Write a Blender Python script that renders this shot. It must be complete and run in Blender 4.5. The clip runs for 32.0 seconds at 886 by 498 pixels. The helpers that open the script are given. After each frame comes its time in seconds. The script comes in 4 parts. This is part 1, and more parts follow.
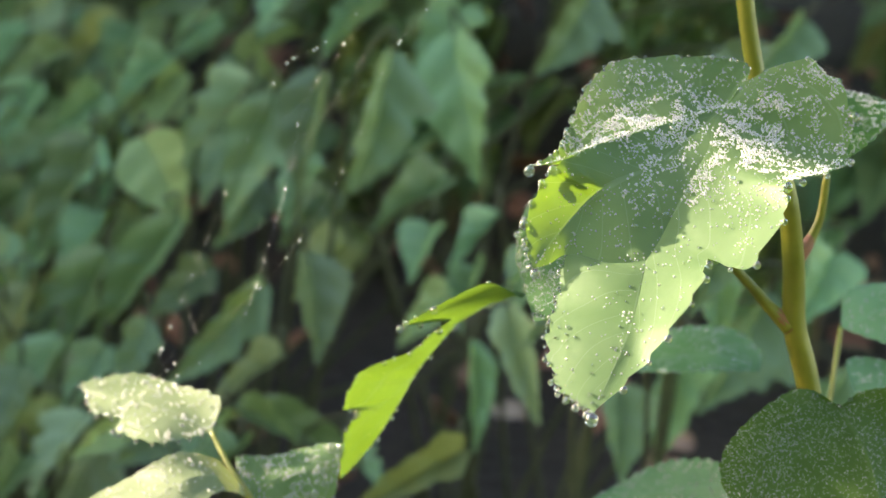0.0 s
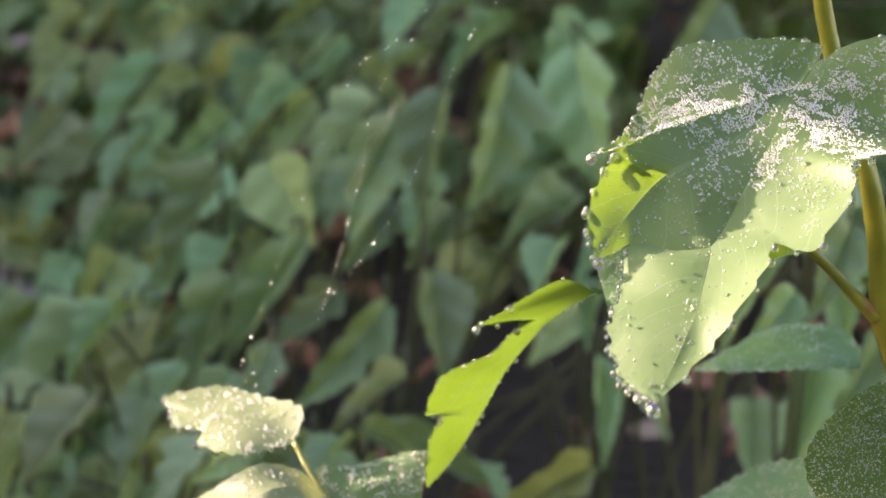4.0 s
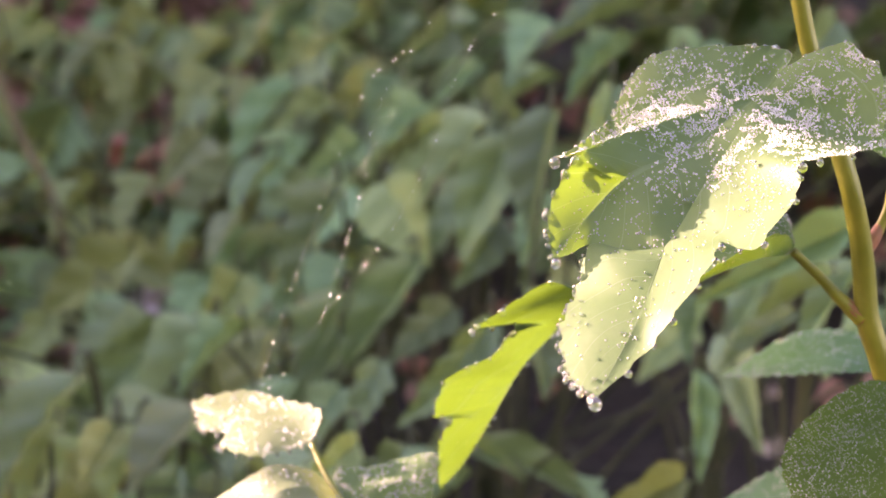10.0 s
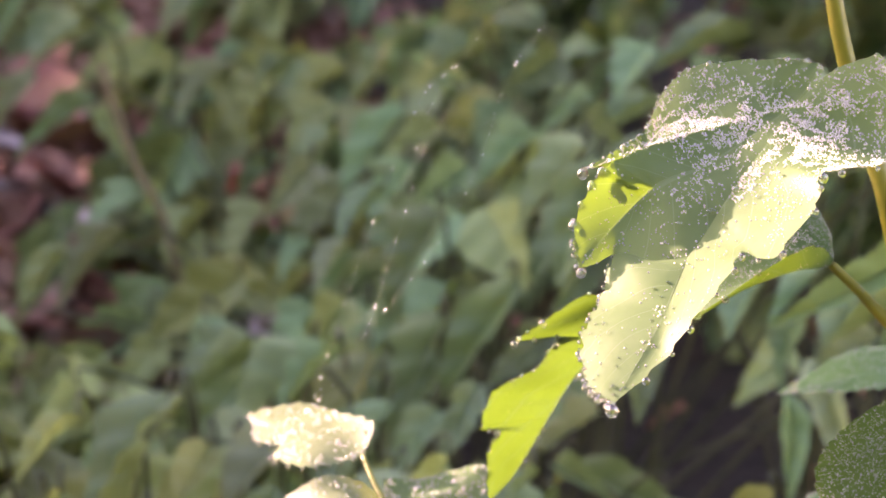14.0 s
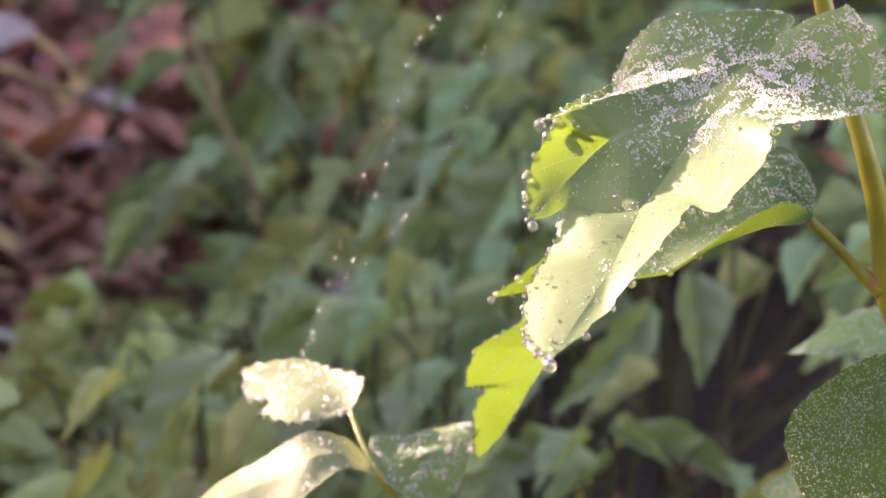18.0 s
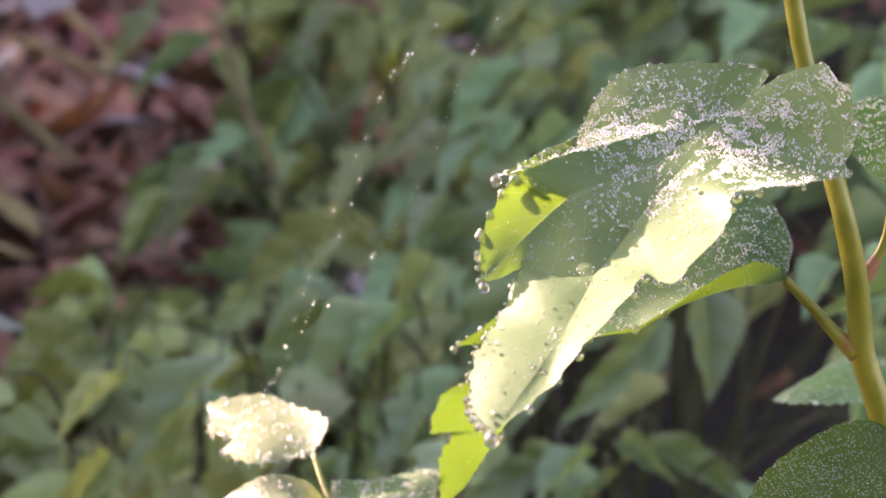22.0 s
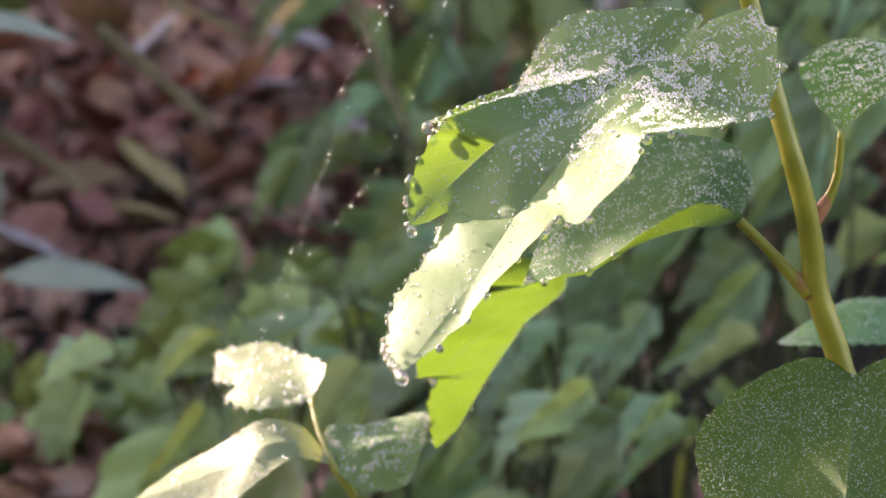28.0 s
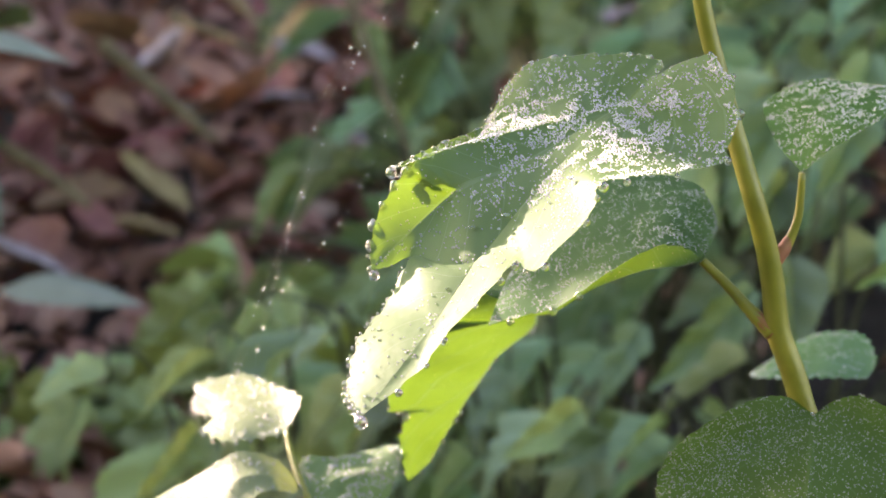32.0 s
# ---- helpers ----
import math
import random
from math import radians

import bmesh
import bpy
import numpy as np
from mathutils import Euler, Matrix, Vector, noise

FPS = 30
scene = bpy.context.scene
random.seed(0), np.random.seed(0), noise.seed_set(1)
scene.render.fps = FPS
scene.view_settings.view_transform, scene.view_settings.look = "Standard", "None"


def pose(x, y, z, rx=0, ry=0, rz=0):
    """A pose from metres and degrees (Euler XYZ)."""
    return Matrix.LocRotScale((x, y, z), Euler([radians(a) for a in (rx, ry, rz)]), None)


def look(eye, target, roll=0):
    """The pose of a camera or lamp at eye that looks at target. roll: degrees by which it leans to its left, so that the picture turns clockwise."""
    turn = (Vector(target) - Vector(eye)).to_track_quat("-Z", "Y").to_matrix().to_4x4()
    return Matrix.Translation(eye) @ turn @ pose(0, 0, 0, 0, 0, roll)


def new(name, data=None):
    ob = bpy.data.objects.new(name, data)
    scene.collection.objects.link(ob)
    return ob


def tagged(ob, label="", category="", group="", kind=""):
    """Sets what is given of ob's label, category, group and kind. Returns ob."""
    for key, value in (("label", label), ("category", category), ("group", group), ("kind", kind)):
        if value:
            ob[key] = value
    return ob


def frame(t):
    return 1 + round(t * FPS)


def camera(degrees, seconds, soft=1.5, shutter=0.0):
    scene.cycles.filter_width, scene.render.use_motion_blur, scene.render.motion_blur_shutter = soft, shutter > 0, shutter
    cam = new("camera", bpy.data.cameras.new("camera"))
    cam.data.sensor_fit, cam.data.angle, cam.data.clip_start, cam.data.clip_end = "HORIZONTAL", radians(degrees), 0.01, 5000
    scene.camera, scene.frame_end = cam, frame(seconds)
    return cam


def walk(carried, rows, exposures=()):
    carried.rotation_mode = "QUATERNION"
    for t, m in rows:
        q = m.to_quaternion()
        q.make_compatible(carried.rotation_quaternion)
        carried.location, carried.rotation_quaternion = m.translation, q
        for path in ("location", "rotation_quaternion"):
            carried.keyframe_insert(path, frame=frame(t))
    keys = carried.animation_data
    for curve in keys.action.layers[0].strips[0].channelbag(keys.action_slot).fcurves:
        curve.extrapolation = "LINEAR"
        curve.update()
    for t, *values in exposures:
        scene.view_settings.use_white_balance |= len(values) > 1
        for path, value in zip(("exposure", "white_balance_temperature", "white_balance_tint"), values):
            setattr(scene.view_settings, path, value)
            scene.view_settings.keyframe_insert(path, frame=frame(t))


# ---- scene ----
cam = camera(15, 32.0)
PATH = [
    (0.0, pose(-0.12286, -0.54220, 0.40097, 76.805, -5.095, -10.708)),
    (0.5, pose(-0.11826, -0.53950, 0.39822, 76.813, -4.780, -10.411)),
    (1.0, pose(-0.11688, -0.54112, 0.39748, 76.792, -4.352, -9.813)),
    (1.5, pose(-0.11219, -0.54092, 0.39704, 76.847, -3.896, -9.244)),
    (2.0, pose(-0.11072, -0.53684, 0.39649, 76.907, -3.542, -9.027)),
    (2.5, pose(-0.10630, -0.53250, 0.39276, 77.062, -3.362, -8.744)),
    (4.5, pose(-0.10238, -0.53321, 0.39254, 77.393, -2.632, -7.662)),
    (5.0, pose(-0.10139, -0.53983, 0.39342, 77.617, -2.405, -7.031)),
    (5.5, pose(-0.09671, -0.54432, 0.39298, 77.772, -2.117, -6.547)),
    (6.0, pose(-0.09117, -0.55127, 0.39317, 77.813, -1.821, -6.089)),
    (6.5, pose(-0.08580, -0.55682, 0.39324, 77.839, -1.408, -5.684)),
    (7.0, pose(-0.08173, -0.55845, 0.39345, 77.823, -1.029, -5.456)),
    (7.5, pose(-0.07713, -0.55848, 0.39380, 77.898, -0.840, -5.368)),
    (8.0, pose(-0.07274, -0.55723, 0.39382, 77.940, -0.951, -5.343)),
    (8.5, pose(-0.06852, -0.55717, 0.39341, 77.796, -1.056, -5.314)),
    (9.0, pose(-0.06581, -0.55750, 0.39162, 77.726, -1.277, -5.203)),
    (9.5, pose(-0.06580, -0.55385, 0.38914, 77.657, -1.594, -4.812)),
    (10.0, pose(-0.06534, -0.55370, 0.39313, 77.653, -1.824, -4.393)),
    (10.5, pose(-0.06091, -0.55528, 0.39494, 77.714, -1.900, -3.907)),
    (11.0, pose(-0.05653, -0.55933, 0.39369, 77.755, -1.965, -3.229)),
    (11.5, pose(-0.05326, -0.56307, 0.39338, 77.588, -1.975, -2.623)),
    (12.0, pose(-0.05007, -0.56095, 0.38948, 77.634, -1.881, -2.155)),
    (12.5, pose(-0.05192, -0.56178, 0.38840, 77.788, -1.837, -2.065)),
    (13.0, pose(-0.05146, -0.56428, 0.39047, 77.937, -1.758, -1.825)),
    (13.5, pose(-0.04921, -0.56133, 0.39104, 78.078, -1.624, -1.801)),
    (15.5, pose(-0.03327, -0.56676, 0.39008, 78.346, -0.645, -1.153)),
    (16.0, pose(-0.02789, -0.56787, 0.38827, 78.347, -0.268, -0.649)),
    (16.5, pose(-0.02439, -0.56704, 0.38786, 78.293, 0.072, -0.469)),
    (17.0, pose(-0.01651, -0.56572, 0.38845, 78.005, 0.011, 0.004)),
    (17.5, pose(-0.01338, -0.56456, 0.38630, 77.789, -0.610, 0.447)),
    (18.0, pose(-0.01418, -0.55431, 0.38778, 77.564, -1.400, 0.997)),
    (18.5, pose(-0.01266, -0.54488, 0.38831, 77.314, -2.326, 1.694)),
    (19.0, pose(-0.00922, -0.54123, 0.39035, 77.103, -2.797, 2.311)),
    (19.5, pose(-0.00855, -0.53719, 0.38877, 76.881, -2.907, 2.739)),
    (20.0, pose(-0.00558, -0.53483, 0.39155, 76.639, -2.885, 2.713)),
    (20.5, pose(-0.00369, -0.53032, 0.39073, 76.499, -2.772, 2.533)),
    (21.0, pose(-0.00234, -0.52984, 0.39304, 76.512, -2.731, 2.392)),
    (21.5, pose(-0.00116, -0.52792, 0.39629, 76.626, -2.659, 2.227)),
    (22.0, pose(0.00120, -0.53138, 0.39843, 76.818, -2.651, 2.335)),
    (22.5, pose(0.00256, -0.53775, 0.39950, 77.037, -2.589, 2.653)),
    (23.0, pose(0.00582, -0.54328, 0.40111, 77.041, -2.428, 2.566)),
    (23.5, pose(0.01343, -0.54613, 0.40056, 77.060, -2.102, 3.044)),
    (24.0, pose(0.01708, -0.54870, 0.39979, 77.136, -1.906, 3.180)),
    (24.5, pose(0.02033, -0.55336, 0.40125, 77.152, -1.898, 3.590)),
    (25.0, pose(0.02158, -0.55234, 0.40009, 77.159, -1.972, 4.130)),
    (25.5, pose(0.02924, -0.55496, 0.40195, 77.052, -1.796, 4.697)),
    (26.0, pose(0.03128, -0.55640, 0.39968, 76.839, -1.566, 5.264)),
    (26.5, pose(0.03750, -0.55908, 0.39824, 76.663, -1.273, 5.708)),
    (28.5, pose(0.04811, -0.53828, 0.40276, 75.983, -0.902, 6.147)),
    (29.0, pose(0.04835, -0.54047, 0.40633, 76.110, -1.015, 6.272)),
    (29.5, pose(0.04685, -0.54164, 0.40932, 76.181, -0.797, 6.544)),
    (30.0, pose(0.04929, -0.54566, 0.40916, 76.182, -0.838, 6.782)),
    (30.5, pose(0.05009, -0.54415, 0.40919, 76.180, -0.766, 6.844)),
    (31.0, pose(0.05304, -0.54595, 0.40847, 76.138, -0.753, 6.734)),
    (31.5, pose(0.05547, -0.54557, 0.40785, 76.117, -0.799, 6.621)),
    (32.0, pose(0.05667, -0.54781, 0.40927, 76.035, -0.867, 6.421)),
]
EXPOSURES = ((0.0, 2.72, 8000, 11), (2.5, 2.74, 8250, 22), (4.5, 2.76, 8200, 34), (6.3, 3.06, 8500, 50), (13.5, 3.08, 8500, 52), (20.0, 2.96, 8100, 48), (26.0, 2.88, 8000, 37), (29.0, 2.78, 7900, 30), (32.0, 2.86, 7900, 28))
walk(cam, PATH, exposures=EXPOSURES)
cam.data.dof.use_dof, cam.data.dof.focus_distance, cam.data.dof.aperture_fstop = True, 0.51, 44.0

# ---- light ----
SUN = Vector((-0.70, 0.58, 0.31)).normalized()
world = bpy.data.worlds.new("sky")
scene.world = world
world.use_nodes = True
wn = world.node_tree.nodes
sky = wn.new("ShaderNodeTexSky")
sky.sky_type, sky.sun_disc = "NISHITA", False
sky.sun_elevation, sky.sun_rotation = math.asin(SUN.z), math.atan2(SUN.x, SUN.y)
world.node_tree.links.new(sky.outputs[0], wn["Background"].inputs[0])
wn["Background"].inputs[1].default_value = 0.15
sun = new("sun", bpy.data.lights.new("sun", "SUN"))
sun.data.energy, sun.data.angle, sun.data.color = 3.75, radians(0.53), (1.0, 0.925, 0.85)
sun.matrix_basis = look(SUN * 8, (0, 0, 0))


# ---- materials ----
def shader(name):
    mat = bpy.data.materials.new(name)
    mat.use_nodes = True
    return mat, mat.node_tree.nodes, mat.node_tree.links, mat.node_tree.nodes["Principled BSDF"]


def ramp(nodes, links, source, stops):
    r = nodes.new("ShaderNodeValToRGB")
    while len(r.color_ramp.elements) < len(stops):
        r.color_ramp.elements.new(0.5)
    for e, (p, c) in zip(r.color_ramp.elements, stops):
        e.position, e.color = p, (*c, 1)
    links.new(source, r.inputs[0])
    return r.outputs[0]


def noise_tex(nodes, links, scale, detail=4.0, coord="Object"):
    tc, n = nodes.new("ShaderNodeTexCoord"), nodes.new("ShaderNodeTexNoise")
    n.inputs["Scale"].default_value, n.inputs["Detail"].default_value = scale, detail
    links.new(tc.outputs[coord], n.inputs["Vector"])
    return n.outputs[0]


def math_node(nodes, links, op, a, b):
    m = nodes.new("ShaderNodeMath")
    m.operation = op
    for k, v in enumerate((a, b)):
        if isinstance(v, (int, float)):
            m.inputs[k].default_value = v
        else:
            links.new(v, m.inputs[k])
    return m.outputs[0]


def leaf_material(name, dark, light, through_colour, see=0.4, rough=0.45, veins=7.0, vary=0.25, gloss=0.35):
    """A leaf blade: two greens, paler veins, light shining through."""
    mat, nodes, links, bsdf = shader(name)
    tone = ramp(nodes, links, noise_tex(nodes, links, 90, 5), [(0.3, dark), (0.7, light)])
    tc, sep = nodes.new("ShaderNodeTexCoord"), nodes.new("ShaderNodeSeparateXYZ")
    links.new(tc.outputs["UV"], sep.inputs[0])
    across = math_node(nodes, links, "ABSOLUTE", math_node(nodes, links, "SUBTRACT", sep.outputs[1], 0.5), 0)
    lean = math_node(nodes, links, "SUBTRACT", math_node(nodes, links, "MULTIPLY", sep.outputs[0], veins),
                     math_node(nodes, links, "MULTIPLY", across, veins * 0.55))
    saw = math_node(nodes, links, "PINGPONG", lean, 0.5)
    side = math_node(nodes, links, "LESS_THAN", saw, 0.022)
    rib = math_node(nodes, links, "LESS_THAN", across, 0.012)
    vein = math_node(nodes, links, "MAXIMUM", side, rib)
    mixc = nodes.new("ShaderNodeMix")
    mixc.data_type = "RGBA"
    links.new(math_node(nodes, links, "MULTIPLY", vein, 0.15), mixc.inputs[0])
    links.new(tone, mixc.inputs[6])
    mixc.inputs[7].default_value = (light[0] * 1.9, light[1] * 1.6, light[2] * 1.8, 1)
    info, hsv = nodes.new("ShaderNodeObjectInfo"), nodes.new("ShaderNodeHueSaturation")
    links.new(math_node(nodes, links, "ADD", math_node(nodes, links, "MULTIPLY", info.outputs["Random"], 2 * vary), 1 - vary), hsv.inputs["Value"])
    links.new(math_node(nodes, links, "ADD", math_node(nodes, links, "MULTIPLY", info.outputs["Random"], 0.05), 0.475), hsv.inputs["Hue"])
    links.new(mixc.outputs[2], hsv.inputs["Color"])
    links.new(hsv.outputs[0], bsdf.inputs["Base Color"])
    bsdf.inputs["Roughness"].default_value, bsdf.inputs["Specular IOR Level"].default_value = rough, gloss
    bump = nodes.new("ShaderNodeBump")
    bump.inputs["Strength"].default_value, bump.inputs["Distance"].default_value = 0.3, 0.0004
    links.new(math_node(nodes, links, "SUBTRACT", noise_tex(nodes, links, 500, 3), math_node(nodes, links, "MULTIPLY", vein, 0.8)), bump.inputs["Height"])
    links.new(bump.outputs[0], bsdf.inputs["Normal"])
    trans, mix = nodes.new("ShaderNodeBsdfTranslucent"), nodes.new("ShaderNodeMixShader")
    tint = nodes.new("ShaderNodeMix")
    tint.data_type = "RGBA"
    links.new(math_node(nodes, links, "MULTIPLY", vein, 0.5), tint.inputs[0])
    tint.inputs[6].default_value = (*through_colour, 1)
    tint.inputs[7].default_value = (through_colour[0] * 1.3, through_colour[1] * 1.2, through_colour[2] * 3 + 0.05, 1)
    links.new(tint.outputs[2], trans.inputs[0])
    mix.inputs[0].default_value = see
    out = nodes["Material Output"]
    links.new(bsdf.outputs[0], mix.inputs[1])
    links.new(trans.outputs[0], mix.inputs[2])
    links.new(mix.outputs[0], out.inputs[0])
    return mat


def plain_material(name, dark, light, scale, rough=0.6, bump=0.3, depth=0.002):
    mat, nodes, links, bsdf = shader(name)
    links.new(ramp(nodes, links, noise_tex(nodes, links, scale, 6), [(0.3, dark), (0.7, light)]), bsdf.inputs["Base Color"])
    bsdf.inputs["Roughness"].default_value = rough
    b = nodes.new("ShaderNodeBump")
    b.inputs["Strength"].default_value, b.inputs["Distance"].default_value = bump, depth
    links.new(noise_tex(nodes, links, scale * 3, 4), b.inputs["Height"])
    links.new(b.outputs[0], bsdf.inputs["Normal"])
    return mat


def litter_material():
    mat, nodes, links, bsdf = shader("dry_leaf")
    info = nodes.new("ShaderNodeNewGeometry")
    links.new(ramp(nodes, links, info.outputs["Random Per Island"], [(0.0, (0.24, 0.105, 0.082)), (0.5, (0.31, 0.145, 0.105)), (0.9, (0.34, 0.185, 0.125)), (1.0, (0.40, 0.31, 0.25))]), bsdf.inputs["Base Color"])
    bsdf.inputs["Roughness"].default_value = 0.75
    return mat


def water_material(name, body, rough, shine, glint_white=0.09):
    """Clear water: a see-through body, whitened in films for glints, under a sun-catching shine."""
    mat, nodes, links, bsdf = shader(name)
    if body == "glass":
        clear = bsdf
        bsdf.inputs["Base Color"].default_value = (1, 1, 1, 1)
        bsdf.inputs["Transmission Weight"].default_value = 1.0
        bsdf.inputs["IOR"].default_value, bsdf.inputs["Roughness"].default_value = 1.33, 0.03
    else:
        clear = nodes.new("ShaderNodeMixShader")
        # white mixed into the clear film paints the pale glint of drops and silk
        clear.inputs[0].default_value = glint_white
        bsdf.inputs["Base Color"].default_value, bsdf.inputs["Roughness"].default_value = (0.80, 0.82, 0.78, 1), 0.4
        links.new(nodes.new("ShaderNodeBsdfTransparent").outputs[0], clear.inputs[1])
        links.new(bsdf.outputs[0], clear.inputs[2])
    gloss, mix = nodes.new("ShaderNodeBsdfGlossy"), nodes.new("ShaderNodeMixShader")
    gloss.inputs["Color"].default_value, gloss.inputs["Roughness"].default_value = (1.0, 0.97, 0.90, 1), rough
    mix.inputs[0].default_value = shine
    links.new(clear.outputs[0], mix.inputs[1])
    links.new(gloss.outputs[0], mix.inputs[2])
    links.new(mix.outputs[0], nodes["Material Output"].inputs[0])
    return mat


BLADE = leaf_material("fresh_leaf", (0.088, 0.146, 0.054), (0.132, 0.193, 0.086), (0.165, 0.285, 0.018), 0.40, 0.55, 8, 0.05, 0.22)
BLADE_BACKLIT = leaf_material("thin_leaf", (0.05, 0.105, 0.04), (0.08, 0.145, 0.055), (0.086, 0.154, 0.012), 0.42, 0.55, 8, 0.05, 0.12)
CREAM = leaf_material("young_leaf", (0.122, 0.172, 0.080), (0.172, 0.222, 0.118), (0.24, 0.27, 0.05), 0.30, 0.5, 8, 0.05, 0.25)
BLADE_DEEP = leaf_material("deep_leaf", (0.030, 0.085, 0.018), (0.050, 0.115, 0.027), (0.12, 0.22, 0.012), 0.25, 0.6, 8, 0.08, 0.12)
TEAL = leaf_material("blue_green_leaf", (0.045, 0.13, 0.07), (0.075, 0.175, 0.10), (0.16, 0.28, 0.03), 0.28, 0.55, 8, 0.08, 0.12)
# darker copy of the blue-green: the low leaf's shade put into its colour
SHADED_TEAL = leaf_material("shaded_blue_green_leaf", (0.030, 0.092, 0.050), (0.052, 0.128, 0.074), (0.12, 0.22, 0.03), 0.25, 0.55, 8, 0.08, 0.12)
FOLIAGE = leaf_material("shrub_leaf", (0.112, 0.205, 0.092), (0.188, 0.298, 0.142), (0.27, 0.36, 0.06), 0.22, 0.36, 6, 0.38, 0.5)
OLIVE = leaf_material("olive_leaf", (0.185, 0.255, 0.095), (0.28, 0.34, 0.15), (0.38, 0.40, 0.06), 0.25, 0.42, 6, 0.3)
# paler, greyer green: haze over the left shrubs put into the leaf colour
HAZED = leaf_material("hazed_grey_leaf", (0.180, 0.242, 0.125), (0.272, 0.332, 0.185), (0.30, 0.36, 0.08), 0.22, 0.40, 6, 0.3)
PALE = leaf_material("faded_leaf", (0.17, 0.195, 0.15), (0.235, 0.26, 0.205), (0.2, 0.2, 0.12), 0.1, 0.4, 6, 0.05)
# background stems: the shade of the gaps is put into this darker colour
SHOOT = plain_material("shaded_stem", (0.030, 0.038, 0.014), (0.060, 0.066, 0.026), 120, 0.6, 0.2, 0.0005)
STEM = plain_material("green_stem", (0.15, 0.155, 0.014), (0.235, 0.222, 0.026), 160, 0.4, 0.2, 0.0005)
RED_NODE = plain_material("red_joint", (0.26, 0.12, 0.05), (0.36, 0.12, 0.08), 200, 0.45, 0.2, 0.0004)
TWIG = plain_material("brown_twig", (0.10, 0.07, 0.03), (0.20, 0.15, 0.07), 80, 0.7, 0.4, 0.001)
BARK = plain_material("bark", (0.06, 0.045, 0.035), (0.14, 0.11, 0.085), 14, 0.85, 0.8, 0.02)
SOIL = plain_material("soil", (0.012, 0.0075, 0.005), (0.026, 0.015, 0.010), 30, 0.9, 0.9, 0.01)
LITTER = litter_material()
DRY = [leaf_material(name, dark, light, see_through, 0.05, 0.6, 6, 0.25, 0.2) for name, dark, light, see_through in (
    ("red_brown_dry_leaf", (0.24, 0.10, 0.075), (0.34, 0.155, 0.11), (0.30, 0.10, 0.04)),
    ("ochre_dry_leaf", (0.22, 0.14, 0.07), (0.30, 0.20, 0.10), (0.30, 0.18, 0.05)),
    ("grey_dry_leaf", (0.31, 0.25, 0.25), (0.42, 0.35, 0.34), (0.2, 0.15, 0.12)))]
WATER = water_material("dew_water", "glass", 0.15, 0.10)
SPRAY = water_material("fine_dew_water", "film", 0.36, 0.20)
GLINT = water_material("web_dew_water", "film", 0.4, 0.6, 0.5)
SILK = water_material("silk", "film", 0.3, 0.4, 0.4)

# ---- building helpers ----
WORLD = {}


def thing(name, base, label, category, group="", kind=""):
    ob = new(name)
    ob.empty_display_size = 0.01
    ob.matrix_basis = WORLD[ob] = Matrix.Translation(base)
    return tagged(ob, label, category, group, kind)


def under(ob, parent, m=None):
    ob.parent = parent
    ob.matrix_parent_inverse = WORLD[parent].inverted()
    ob.matrix_basis = WORLD[ob] = m or Matrix()
    return ob


def mesh_of(name, verts, faces, material, uvs=None, smooth=True):
    me = bpy.data.meshes.new(name)
    me.from_pydata(verts, [], faces)
    if uvs is not None:
        layer = me.uv_layers.new(name="UVMap")
        idx = np.empty(len(me.loops), dtype=np.int32)
        me.loops.foreach_get("vertex_index", idx)
        layer.data.foreach_set("uv", np.asarray(uvs, dtype=np.float32)[idx].ravel())
    me.polygons.foreach_set("use_smooth", [smooth] * len(me.polygons))
    me.materials.append(material)
    me.update()
    return me


def part(name, me, parent, label="", m=None, kind=""):
    ob = under(new(name, me), parent, m)
    return tagged(ob, label, kind=kind)


def spline(points, q):
    """Catmull-Rom through the points; q from 0 to 1."""
    n = len(points) - 1
    i = min(int(q * n), n - 1)
    f = q * n - i
    p = [Vector(points[max(0, min(n, i + k))]) for k in (-1, 0, 1, 2)]
    a = 0.42
    t1, t2 = (p[2] - p[0]) * a, (p[3] - p[1]) * a
    return (2 * f**3 - 3 * f**2 + 1) * p[1] + (f**3 - 2 * f**2 + f) * t1 + (3 * f**2 - 2 * f**3) * p[2] + (f**3 - f**2) * t2


def tube(points, radii, sides=10, n=24):
    """A round stem along a spline, with its radius given at even steps."""
    verts, faces = [], []
    path = [spline(points, k / n) for k in range(n + 1)]
    side = Vector((0.3, -1, 0.1)).normalized()
    for k, p in enumerate(path):
        along = (path[min(k + 1, n)] - path[max(k - 1, 0)]).normalized()
        a = along.cross(side).normalized()
        b = along.cross(a)
        q = k / n * (len(radii) - 1)
        i = min(int(q), len(radii) - 2) if len(radii) > 1 else 0
        r = radii[i] + (radii[min(i + 1, len(radii) - 1)] - radii[i]) * (q - i)
        for j in range(sides):
            w = 2 * math.pi * j / sides
            verts.append(p + (a * math.cos(w) + b * math.sin(w)) * r)
    for k in range(n):
        for j in range(sides):
            u, v = k * sides + j, k * sides + (j + 1) % sides
            faces.append((u, v, v + sides, u + sides))
    faces += [tuple(range(sides))[::-1], tuple(range(n * sides, (n + 1) * sides))]
    return verts, faces


